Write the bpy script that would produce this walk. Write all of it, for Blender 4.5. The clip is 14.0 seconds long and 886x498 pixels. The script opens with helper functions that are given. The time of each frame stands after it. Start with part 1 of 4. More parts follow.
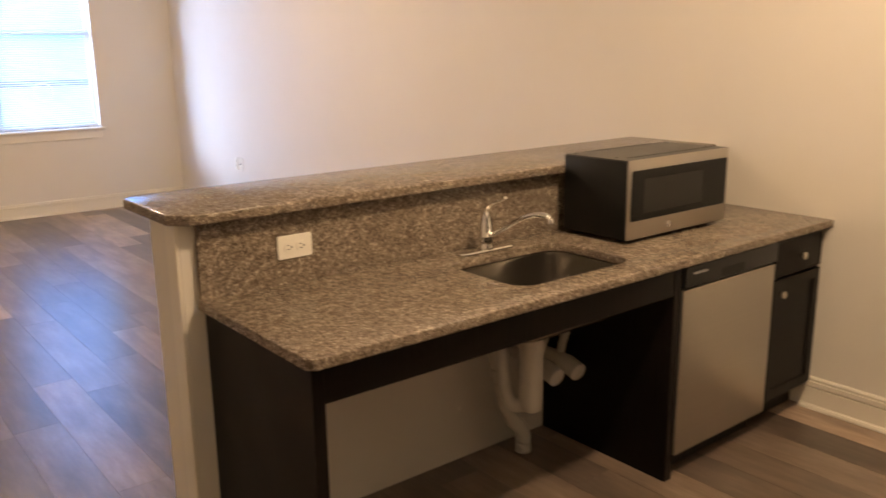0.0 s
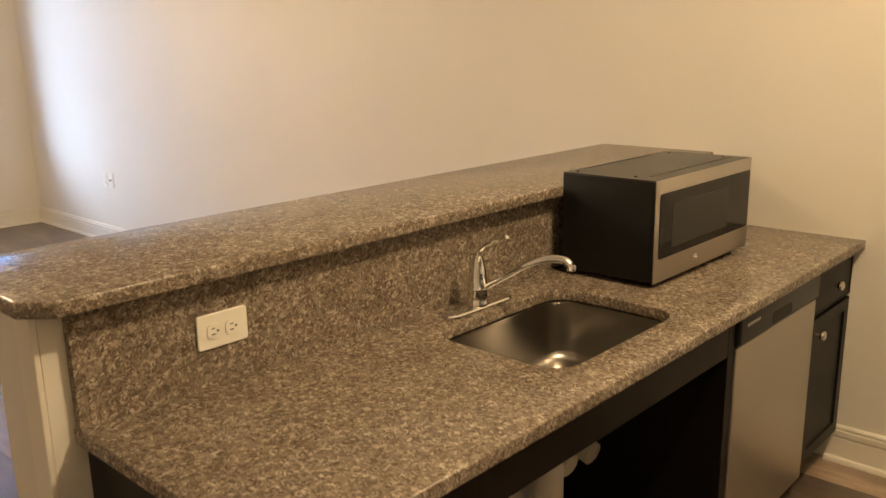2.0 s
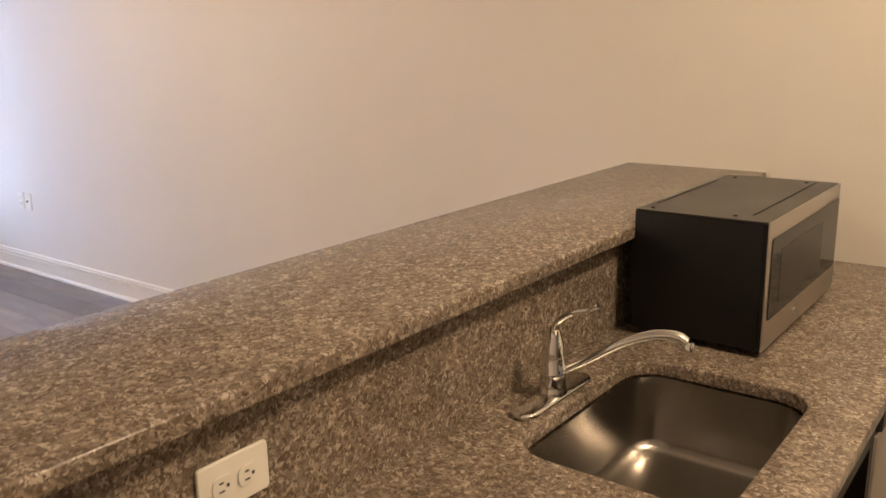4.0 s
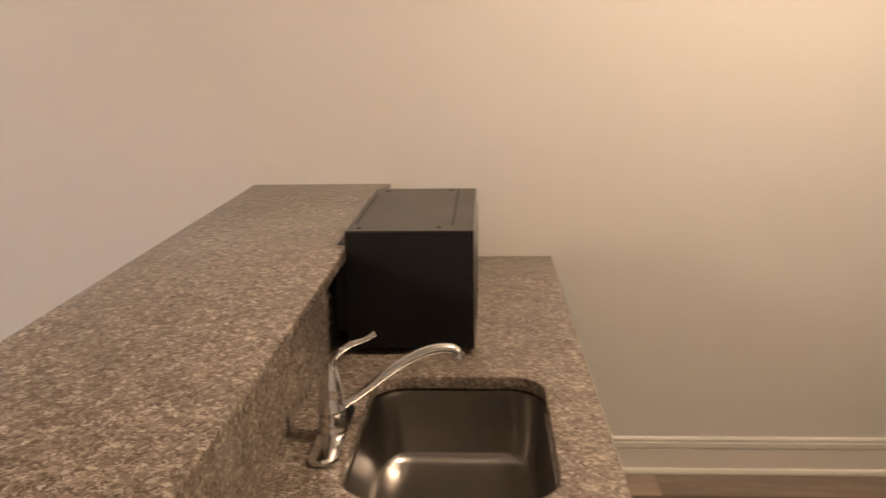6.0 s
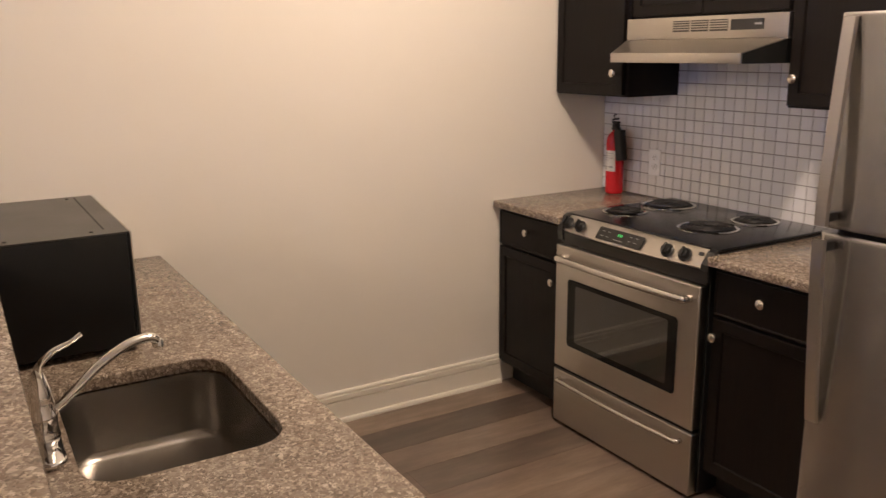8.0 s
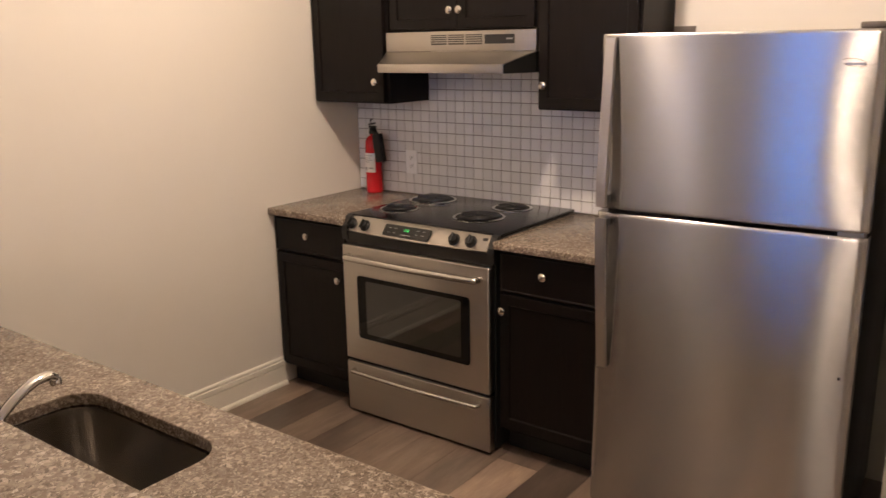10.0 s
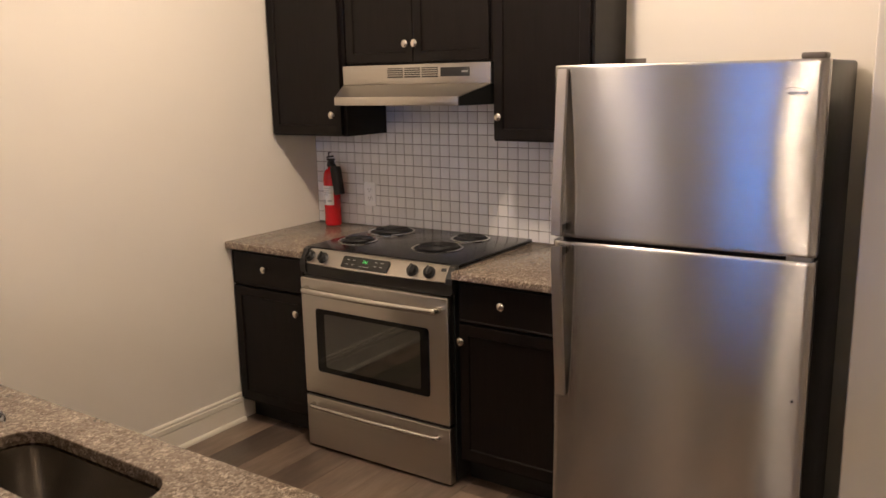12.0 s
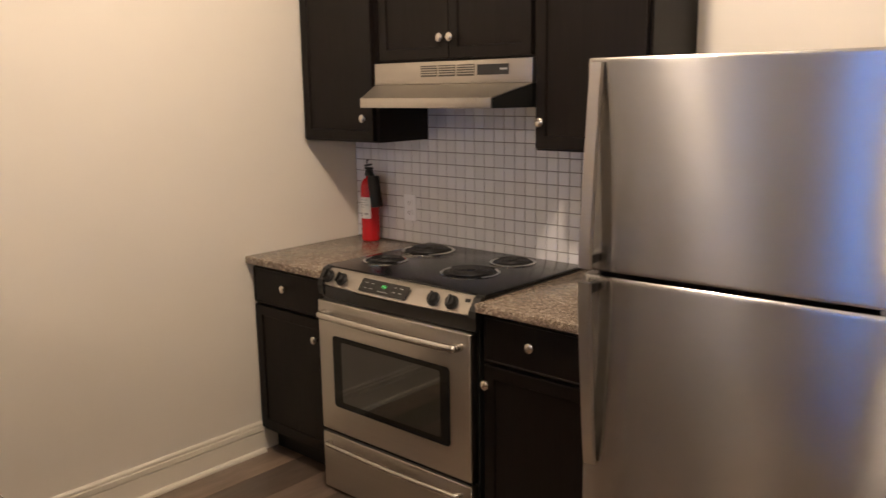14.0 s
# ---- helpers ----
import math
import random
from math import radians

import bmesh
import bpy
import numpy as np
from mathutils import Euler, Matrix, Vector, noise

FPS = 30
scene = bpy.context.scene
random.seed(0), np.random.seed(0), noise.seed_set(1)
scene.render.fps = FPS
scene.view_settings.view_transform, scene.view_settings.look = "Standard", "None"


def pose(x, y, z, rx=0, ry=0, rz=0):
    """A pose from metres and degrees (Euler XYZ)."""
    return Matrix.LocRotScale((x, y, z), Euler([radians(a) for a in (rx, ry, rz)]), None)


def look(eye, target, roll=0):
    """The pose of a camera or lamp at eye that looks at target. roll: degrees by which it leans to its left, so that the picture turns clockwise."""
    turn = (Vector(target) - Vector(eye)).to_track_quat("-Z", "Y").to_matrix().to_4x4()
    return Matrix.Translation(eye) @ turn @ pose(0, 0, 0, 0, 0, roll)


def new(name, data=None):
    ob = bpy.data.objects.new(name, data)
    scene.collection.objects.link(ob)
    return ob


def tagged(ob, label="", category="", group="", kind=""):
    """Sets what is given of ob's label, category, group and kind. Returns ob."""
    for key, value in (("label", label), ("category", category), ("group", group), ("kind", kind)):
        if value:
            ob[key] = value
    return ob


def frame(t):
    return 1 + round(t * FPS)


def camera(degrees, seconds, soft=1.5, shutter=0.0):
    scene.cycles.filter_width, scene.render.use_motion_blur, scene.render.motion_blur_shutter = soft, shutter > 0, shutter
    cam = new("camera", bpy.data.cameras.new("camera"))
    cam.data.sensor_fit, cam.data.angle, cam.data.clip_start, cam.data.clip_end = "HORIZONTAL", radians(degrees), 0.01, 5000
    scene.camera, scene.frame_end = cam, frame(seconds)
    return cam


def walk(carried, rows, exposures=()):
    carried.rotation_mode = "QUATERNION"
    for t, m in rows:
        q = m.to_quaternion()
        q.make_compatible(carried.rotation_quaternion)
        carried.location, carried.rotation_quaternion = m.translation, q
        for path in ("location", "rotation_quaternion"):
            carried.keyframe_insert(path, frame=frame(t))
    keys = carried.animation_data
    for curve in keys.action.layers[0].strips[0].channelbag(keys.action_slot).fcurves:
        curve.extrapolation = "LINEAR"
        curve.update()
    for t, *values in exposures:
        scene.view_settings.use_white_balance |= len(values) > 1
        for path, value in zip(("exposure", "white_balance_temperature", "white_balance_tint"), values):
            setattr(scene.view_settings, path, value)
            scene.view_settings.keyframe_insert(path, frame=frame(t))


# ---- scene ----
cam = camera(56.2, 14.0, 1.5, 0.4)
PATH = [
    (0, (-0.001, -0.057, 1.506), (1.211, 1.463, 1.039), -0.7),
    (0.5, (0.014, 0.168, 1.499), (1.137, 1.754, 1.028), -0.8),
    (1, (0.082, 0.363, 1.482), (1.226, 1.934, 1.012), -1.2),
    (1.5, (0.231, 0.515, 1.498), (1.515, 1.973, 1.023), -1.4),
    (2, (0.308, 0.72, 1.477), (1.733, 2.041, 1.005), -1.0),
    (2.5, (0.364, 0.919, 1.475), (1.833, 2.193, 1.007), -1.0),
    (2.7, (0.424, 0.962, 1.471), (1.844, 2.29, 1.001), -1.3),
    (4.8, (0.559, 1.528, 1.501), (2.281, 2.433, 1.036), -0.9),
    (5, (0.557, 1.585, 1.504), (2.33, 2.385, 1.042), -0.9),
    (5.5, (0.499, 1.71, 1.513), (2.386, 2.184, 1.05), -1.0),
    (6, (0.444, 1.762, 1.517), (2.388, 1.86, 1.057), -0.9),
    (6.5, (0.365, 1.819, 1.501), (2.306, 1.653, 1.046), -1.1),
    (7, (0.292, 1.892, 1.525), (2.186, 1.443, 1.067), -0.8),
    (7.5, (0.254, 2.007, 1.53), (2.032, 1.218, 1.067), -0.7),
    (8, (0.238, 2.126, 1.541), (1.912, 1.139, 1.069), -0.7),
    (8.5, (0.256, 2.292, 1.55), (1.834, 1.159, 1.074), -0.7),
    (10.8, (0.421, 2.624, 1.61), (1.475, 0.994, 1.127), -1.1),
    (11, (0.42, 2.627, 1.604), (1.478, 0.999, 1.123), -1.1),
    (11.5, (0.394, 2.625, 1.599), (1.475, 1.006, 1.139), -1.1),
    (12, (0.368, 2.575, 1.584), (1.471, 0.956, 1.179), -1.2),
    (12.5, (0.317, 2.455, 1.578), (1.444, 0.847, 1.199), -1.2),
    (13, (0.301, 2.32, 1.569), (1.455, 0.731, 1.187), -1.2),
    (13.5, (0.341, 2.153, 1.559), (1.541, 0.599, 1.178), -1.0),
    (14, (0.409, 2.032, 1.547), (1.721, 0.572, 1.165), -0.9),
]
walk(cam, [(t, look(eye, target, roll)) for t, eye, target, roll in PATH],
     [(0.0, 0.20, 7250, 15), (1.0, 0.18, 7600, 8), (1.5, 0.10, 8250, 9), (2.0, 0.20, 7600, 6), (2.5, 0.13, 7200, 9), (5.0, 0.10, 6450, 14), (6.5, 0.13, 6020, 17), (8.5, 0.20, 5900, 17), (11.0, 0.10, 6050, 18), (12.5, 0.05, 6000, 14), (14.0, 0.05, 6040, 14)])

# ---- light ----
world = bpy.data.worlds.new("world")
scene.world = world
world.use_nodes = True
sky = world.node_tree.nodes.new("ShaderNodeTexSky")
sky.sky_type, sky.sun_disc = "NISHITA", False
sky.sun_elevation, sky.sun_rotation = radians(50), radians(200)
world.node_tree.links.new(sky.outputs[0], world.node_tree.nodes["Background"].inputs[0])
world.node_tree.nodes["Background"].inputs[1].default_value = 0.1


def lamp(name, kind, place, power, colour, size):
    data = bpy.data.lights.new(name, kind)
    data.energy, data.color, data.shadow_soft_size = power, colour, size
    ob = new(name, data)
    ob.location = place
    return ob


WARM = (1.0, 0.77, 0.53)
lamp("kitchen_lamp", "POINT", (1.77, 0.72, 2.60), 82, WARM, 0.07)
lamp("living_lamp", "POINT", (0.9, 5.2, 2.60), 96, WARM, 0.14)
# unseen fill light added to lift the hall and partition, no known fixture
lamp("hall_fill", "POINT", (-0.2, -1.9, 2.60), 9, WARM, 0.14)

sky_lamp = bpy.data.lights.new("window_sky", "AREA")
sky_lamp.shape, sky_lamp.size, sky_lamp.size_y = "RECTANGLE", 3.6, 2.2
sky_lamp.energy, sky_lamp.color = 1130, (0.46, 0.62, 1.0)
new("window_sky", sky_lamp).matrix_world = look((-0.3, 10.9, 2.3), (2.3, 8.1, 1.5))

# ---- materials ----


def material(name, base=(0.8, 0.8, 0.8), rough=0.5, metal=0.0, **more):
    m = bpy.data.materials.new(name)
    m.use_nodes = True
    b = m.node_tree.nodes["Principled BSDF"]
    b.inputs["Base Color"].default_value = (*base, 1)
    b.inputs["Roughness"].default_value = rough
    b.inputs["Metallic"].default_value = metal
    for key, value in more.items():
        b.inputs[key.replace("_", " ")].default_value = value
    return m


def nodes_of(m):
    nt = m.node_tree
    return nt.nodes, nt.links, nt.nodes["Principled BSDF"]


def coords(m, scale=(1, 1, 1)):
    n, l, _ = nodes_of(m)
    tc, mp = n.new("ShaderNodeTexCoord"), n.new("ShaderNodeMapping")
    mp.inputs["Scale"].default_value = scale
    l.new(tc.outputs["Object"], mp.inputs["Vector"])
    return mp.outputs[0]


def noise_tex(m, vec, scale, detail=3.0, rough=0.5):
    n, l, _ = nodes_of(m)
    t = n.new("ShaderNodeTexNoise")
    t.inputs["Scale"].default_value, t.inputs["Detail"].default_value = scale, detail
    t.inputs["Roughness"].default_value = rough
    l.new(vec, t.inputs["Vector"])
    return t.outputs["Fac"]


def ramp(m, fac, stops):
    n, l, _ = nodes_of(m)
    r = n.new("ShaderNodeValToRGB")
    while len(r.color_ramp.elements) < len(stops):
        r.color_ramp.elements.new(0.5)
    for e, (p, c) in zip(r.color_ramp.elements, stops):
        e.position, e.color = p, (*c, 1) if len(c) == 3 else c
    l.new(fac, r.inputs[0])
    return r.outputs[0]


def mix(m, fac, a, b, blend="MIX"):
    n, l, _ = nodes_of(m)
    x = n.new("ShaderNodeMix")
    x.data_type, x.blend_type = "RGBA", blend
    if isinstance(fac, float):
        x.inputs[0].default_value = fac
    else:
        l.new(fac, x.inputs[0])
    l.new(a, x.inputs[6])
    l.new(b, x.inputs[7])
    return x.outputs[2]


def bump(m, height, strength, distance=0.002):
    n, l, b = nodes_of(m)
    u = n.new("ShaderNodeBump")
    u.inputs["Strength"].default_value, u.inputs["Distance"].default_value = strength, distance
    l.new(height, u.inputs["Height"])
    l.new(u.outputs[0], b.inputs["Normal"])


def colour(m, socket):
    nodes_of(m)[1].new(socket, nodes_of(m)[2].inputs["Base Color"])


def roughness(m, fac, lo, hi):
    n, l, b = nodes_of(m)
    r = n.new("ShaderNodeMapRange")
    r.inputs["To Min"].default_value, r.inputs["To Max"].default_value = lo, hi
    l.new(fac, r.inputs["Value"])
    l.new(r.outputs[0], b.inputs["Roughness"])


def painted(name, a, b, rough):
    m = material(name, a, rough)
    v = coords(m)
    colour(m, ramp(m, noise_tex(m, v, 1.3, 4), [(0.3, a), (0.7, b)]))
    bump(m, noise_tex(m, v, 260, 3), 0.12, 0.001)
    return m


WALL = painted("cream_wall_paint", (0.76, 0.72, 0.645), (0.79, 0.75, 0.675), 0.75)
CEIL = painted("ceiling_paint", (0.78, 0.76, 0.71), (0.80, 0.78, 0.73), 0.9)
TRIM = painted("trim_paint", (0.80, 0.755, 0.66), (0.83, 0.785, 0.69), 0.45)


def granite():
    m = material("speckled_granite", rough=0.2, Specular_IOR_Level=0.34)
    n, l, b = nodes_of(m)
    v = coords(m)
    warp = n.new("ShaderNodeTexNoise")
    warp.inputs["Scale"].default_value, warp.inputs["Detail"].default_value = 75, 3
    l.new(v, warp.inputs["Vector"])
    add = n.new("ShaderNodeMix")
    add.data_type, add.blend_type = "RGBA", "LINEAR_LIGHT"
    add.inputs[0].default_value = 0.009
    l.new(v, add.inputs[6])
    l.new(warp.outputs["Color"], add.inputs[7])

    def cells(scale):
        vor = n.new("ShaderNodeTexVoronoi")
        vor.inputs["Scale"].default_value = scale
        l.new(add.outputs[2], vor.inputs["Vector"])
        sep = n.new("ShaderNodeSeparateColor")
        l.new(vor.outputs["Color"], sep.inputs[0])
        return sep.outputs

    big, small = cells(118), cells(270)
    grains = ramp(m, big[0], [(0.0, (0.095, 0.073, 0.053)), (0.22, (0.150, 0.118, 0.088)), (0.5, (0.208, 0.168, 0.129)),
                              (0.76, (0.275, 0.227, 0.179)), (0.88, (0.38, 0.326, 0.265)), (1.0, (0.46, 0.405, 0.334))])
    flecks = ramp(m, small[1], [(0.0, (0.085, 0.066, 0.050)), (0.35, (0.155, 0.122, 0.092)), (0.75, (0.235, 0.193, 0.150)), (1.0, (0.40, 0.347, 0.284))])
    pick = ramp(m, small[2], [(0.52, (0, 0, 0)), (0.60, (1, 1, 1))])
    cloud = ramp(m, noise_tex(m, v, 14, 3), [(0.3, (0.84, 0.82, 0.81)), (0.7, (1.12, 1.1, 1.09))])
    colour(m, mix(m, 0.9, mix(m, pick, grains, flecks), cloud, "MULTIPLY"))
    roughness(m, noise_tex(m, v, 25, 3), 0.17, 0.27)
    return m


GRANITE = granite()


def espresso():
    m = material("espresso_wood", rough=0.36, Specular_IOR_Level=0.16)
    v = coords(m, (26, 26, 1.6))
    colour(m, ramp(m, noise_tex(m, v, 3, 5, 0.6), [(0.3, (0.0038, 0.0028, 0.0024)), (0.7, (0.0075, 0.0055, 0.0046))]))
    roughness(m, noise_tex(m, coords(m), 5, 4), 0.30, 0.46)
    bump(m, noise_tex(m, v, 6, 3), 0.06, 0.0006)
    return m


WOOD = espresso()


def brushed(name, base, rough, aniso=0.9, fine=420, relief=0.04, depth=0.0003):
    """Steel with a level grain, whose reflections smear upright."""
    m = material(name, base, rough, 1.0)
    n, l, b = nodes_of(m)
    streak = noise_tex(m, coords(m, (1.0, 1.0, fine)), 1.0, 4, 0.6)
    smear = noise_tex(m, coords(m), 3.2, 4, 0.55)
    roughness(m, smear, rough * 0.9, rough * 1.12)
    colour(m, ramp(m, streak, [(0.25, tuple(c * 0.96 for c in base)), (0.75, tuple(min(1, c * 1.03) for c in base))]))
    bump(m, streak, relief, depth)
    b.inputs["Anisotropic"].default_value = aniso
    up = n.new("ShaderNodeCombineXYZ")
    up.inputs[0].default_value, up.inputs[1].default_value, up.inputs[2].default_value = 0.02, 0.02, 1.0
    l.new(up.outputs[0], b.inputs["Tangent"])
    return m


STEEL = brushed("brushed_stainless", (0.50, 0.47, 0.43), 0.33, 0.7, 420, 0.0)
FRIDGE_STEEL = brushed("fridge_stainless", (0.53, 0.52, 0.51), 0.22, 1.0, 2600, 1.0, 0.00022)
BAR_STEEL = material("satin_bar_stainless", (0.60, 0.57, 0.53), 0.25, 1.0)
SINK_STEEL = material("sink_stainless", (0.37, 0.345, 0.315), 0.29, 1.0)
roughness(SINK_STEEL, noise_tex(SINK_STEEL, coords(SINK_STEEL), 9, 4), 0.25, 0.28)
CHROME = material("chrome", (0.80, 0.79, 0.77), 0.07, 1.0)
NICKEL = material("satin_nickel", (0.66, 0.62, 0.56), 0.24, 1.0)
BLACK = material("black_plastic", (0.010, 0.010, 0.010), 0.38)
MATT = material("matt_black", (0.006, 0.006, 0.006), 0.6)
MICRO_GLASS = material("smoked_door_glass", (0.006, 0.006, 0.006), 0.09, Specular_IOR_Level=0.22)
GLASS_BLACK = material("black_glass", (0.007, 0.007, 0.007), 0.06)
COOKTOP = material("black_enamel", (0.008, 0.008, 0.009), 0.17, Specular_IOR_Level=0.35)
COIL = material("burner_coil", (0.016, 0.015, 0.015), 0.45, 0.3)
RED = material("red_paint", (0.52, 0.012, 0.016), 0.25)
LABEL = material("white_label", (0.72, 0.70, 0.67), 0.5)
PLATE = material("white_plastic", (0.84, 0.815, 0.73), 0.35)
WHITE = material("bright_white_plastic", (0.86, 0.87, 0.88), 0.3)
SLOT = material("dark_slot", (0.03, 0.028, 0.025), 0.6)
PIPE = material("white_pipe", (0.66, 0.63, 0.57), 0.4)
VINYL = material("blind_vinyl", (0.72, 0.74, 0.76), 0.45)
GREY = material("grey_print", (0.30, 0.30, 0.30), 0.6)
SILVER = material("silver_print", (0.35, 0.36, 0.39), 0.35, 0.6)


def powder(name, base, rough):
    m = material(name, base, rough)
    v = coords(m)
    bump(m, noise_tex(m, v, 700, 2), 0.25, 0.0006)
    roughness(m, noise_tex(m, v, 6, 3), rough * 0.85, rough * 1.15)
    return m


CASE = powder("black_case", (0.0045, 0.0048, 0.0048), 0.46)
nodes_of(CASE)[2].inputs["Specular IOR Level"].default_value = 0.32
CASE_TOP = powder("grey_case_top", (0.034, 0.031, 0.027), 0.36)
FRIDGE_SIDE = powder("black_textured_side", (0.012, 0.0115, 0.011), 0.40)

GREEN = material("green_digits", (0.02, 0.3, 0.05), 0.4, Emission_Color=(0.12, 1.0, 0.2, 1), Emission_Strength=0.7)

OVEN_GLASS = material("oven_glass", (0.014, 0.014, 0.011), 0.04, IOR=1.85)


def window_glass():
    m = material("window_glass", (0.9, 0.95, 0.95), 0.02)
    b = nodes_of(m)[2]
    b.inputs["Transmission Weight"].default_value = 1.0
    b.inputs["IOR"].default_value = 1.03
    return m


PANE = window_glass()


def plank_wood():
    m = material("vinyl_plank", rough=0.22, Specular_IOR_Level=0.85)
    n, l, b = nodes_of(m)
    info = n.new("ShaderNodeObjectInfo")
    off = n.new("ShaderNodeVectorMath")
    off.operation = "MULTIPLY_ADD"
    off.inputs[1].default_value, off.inputs[2].default_value = (37, 91, 13), (0, 0, 0)
    l.new(info.outputs["Random"], off.inputs[0])
    tc = n.new("ShaderNodeTexCoord")
    add = n.new("ShaderNodeVectorMath")
    l.new(tc.outputs["Object"], add.inputs[0])
    l.new(off.outputs[0], add.inputs[1])

    def stretched(scale):
        mp = n.new("ShaderNodeMapping")
        mp.inputs["Scale"].default_value = scale
        l.new(add.outputs[0], mp.inputs["Vector"])
        return mp.outputs[0]

    grain = ramp(m, noise_tex(m, stretched((10, 1.5, 6)), 1.9, 9, 0.72),
                 [(0.25, (0.138, 0.103, 0.080)), (0.5, (0.225, 0.173, 0.138)), (0.75, (0.335, 0.270, 0.222))])
    tone = ramp(m, info.outputs["Random"], [(0.0, (0.44, 0.43, 0.43)), (0.5, (0.76, 0.75, 0.75)), (0.8, (1.06, 1.03, 1.0)), (0.86, (1.6, 1.55, 1.48)), (1.0, (1.85, 1.79, 1.7))])
    cloud = ramp(m, noise_tex(m, stretched((8, 2.4, 4)), 1.0, 6), [(0.3, (0.66, 0.65, 0.67)), (0.7, (1.2, 1.17, 1.11))])
    colour(m, mix(m, 1.0, mix(m, 1.0, grain, tone, "MULTIPLY"), cloud, "MULTIPLY"))
    roughness(m, noise_tex(m, stretched((6, 1.2, 3)), 2, 3), 0.27, 0.34)
    bump(m, noise_tex(m, stretched((60, 2, 8)), 2, 4), 0.05, 0.0006)
    return m


PLANK = plank_wood()
GAP = material("plank_gap", (0.03, 0.025, 0.022), 0.7)


def tile_glaze():
    m = material("white_glazed_tile", (0.74, 0.735, 0.72), 0.16)
    n, l, b = nodes_of(m)
    info = n.new("ShaderNodeObjectInfo")
    colour(m, ramp(m, info.outputs["Random"], [(0.0, (0.74, 0.74, 0.74)), (1.0, (0.82, 0.82, 0.82))]))
    bump(m, noise_tex(m, coords(m), 30, 2), 0.08, 0.001)
    return m


TILE = tile_glaze()
GROUT = material("grey_grout", (0.17, 0.147, 0.13), 0.85)


def daylight():
    m = bpy.data.materials.new("outdoor_daylight")
    m.use_nodes = True
    n, l = m.node_tree.nodes, m.node_tree.links
    n.clear()
    out, em = n.new("ShaderNodeOutputMaterial"), n.new("ShaderNodeEmission")
    tc, sep = n.new("ShaderNodeTexCoord"), n.new("ShaderNodeSeparateXYZ")
    l.new(tc.outputs["Object"], sep.inputs[0])
    no = n.new("ShaderNodeTexNoise")
    no.inputs["Scale"].default_value, no.inputs["Detail"].default_value = 3.2, 5
    l.new(tc.outputs["Object"], no.inputs["Vector"])
    add = n.new("ShaderNodeMath")
    add.operation = "MULTIPLY_ADD"
    add.inputs[1].default_value, add.inputs[2].default_value = 1.1, -0.55
    l.new(no.outputs["Fac"], add.inputs[0])
    tot = n.new("ShaderNodeMath")
    l.new(sep.outputs["Z"], tot.inputs[0])
    l.new(add.outputs[0], tot.inputs[1])
    mr = n.new("ShaderNodeMapRange")
    mr.inputs["From Min"].default_value, mr.inputs["From Max"].default_value = 0.2, 2.6
    l.new(tot.outputs[0], mr.inputs["Value"])
    r = n.new("ShaderNodeValToRGB")
    for _ in range(3):
        r.color_ramp.elements.new(0.5)
    stops = [(0.0, (0.017, 0.066, 0.21)), (0.34, (0.023, 0.080, 0.23)), (0.44, (0.017, 0.060, 0.20)), (0.62, (0.017, 0.066, 0.20)), (1.0, (0.028, 0.092, 0.26))]
    for e, (p, c) in zip(r.color_ramp.elements, stops):
        e.position, e.color = p, (*c, 1)
    l.new(mr.outputs[0], r.inputs[0])
    l.new(r.outputs[0], em.inputs["Color"])
    em.inputs["Strength"].default_value = DAY
    l.new(em.outputs[0], out.inputs[0])
    return m


DAY = 36.0
OUTDOOR = daylight()

# ---- mesh helpers ----


def world_of(ob):
    if ob is None:
        return Matrix()
    return world_of(ob.parent) @ ob.matrix_parent_inverse @ ob.matrix_basis


def part(name, bm, mat, parent=None, label="", smooth=False):
    me = bpy.data.meshes.new(name)
    bmesh.ops.recalc_face_normals(bm, faces=bm.faces[:])
    bm.to_mesh(me)
    bm.free()
    me.materials.append(mat)
    if smooth:
        me.shade_smooth()
        me.set_sharp_from_angle(angle=radians(38))
    ob = new(name, me)
    if parent is not None:
        ob.parent = parent
        ob.matrix_parent_inverse = world_of(parent).inverted()
    return tagged(ob, label) if label else ob


def thing(name, label, category, x, y, z, group="", kind=""):
    ob = new(name)
    ob.location, ob.empty_display_size = (x, y, z), 0.1
    return tagged(ob, label, category, group, kind)


def structure(name, bm, mat, label, category, smooth=False):
    return tagged(part(name, bm, mat, None, "", smooth), label, category, "", "structure")


def box(x0, x1, y0, y1, z0, z1, bev=0.0, seg=2, bm=None):
    b = bmesh.new()
    r = bmesh.ops.create_cube(b, size=1)
    for v in r["verts"]:
        v.co = ((x0 + x1) / 2 + v.co.x * (x1 - x0), (y0 + y1) / 2 + v.co.y * (y1 - y0), (z0 + z1) / 2 + v.co.z * (z1 - z0))
    if bev:
        bmesh.ops.bevel(b, geom=b.edges[:], offset=bev, segments=seg, profile=0.5, affect="EDGES")
    return joined(bm, b)


def joined(bm, b):
    if bm is None:
        return b
    me = bpy.data.meshes.new("tmp")
    b.to_mesh(me)
    b.free()
    bm.from_mesh(me)
    bpy.data.meshes.remove(me)
    return bm


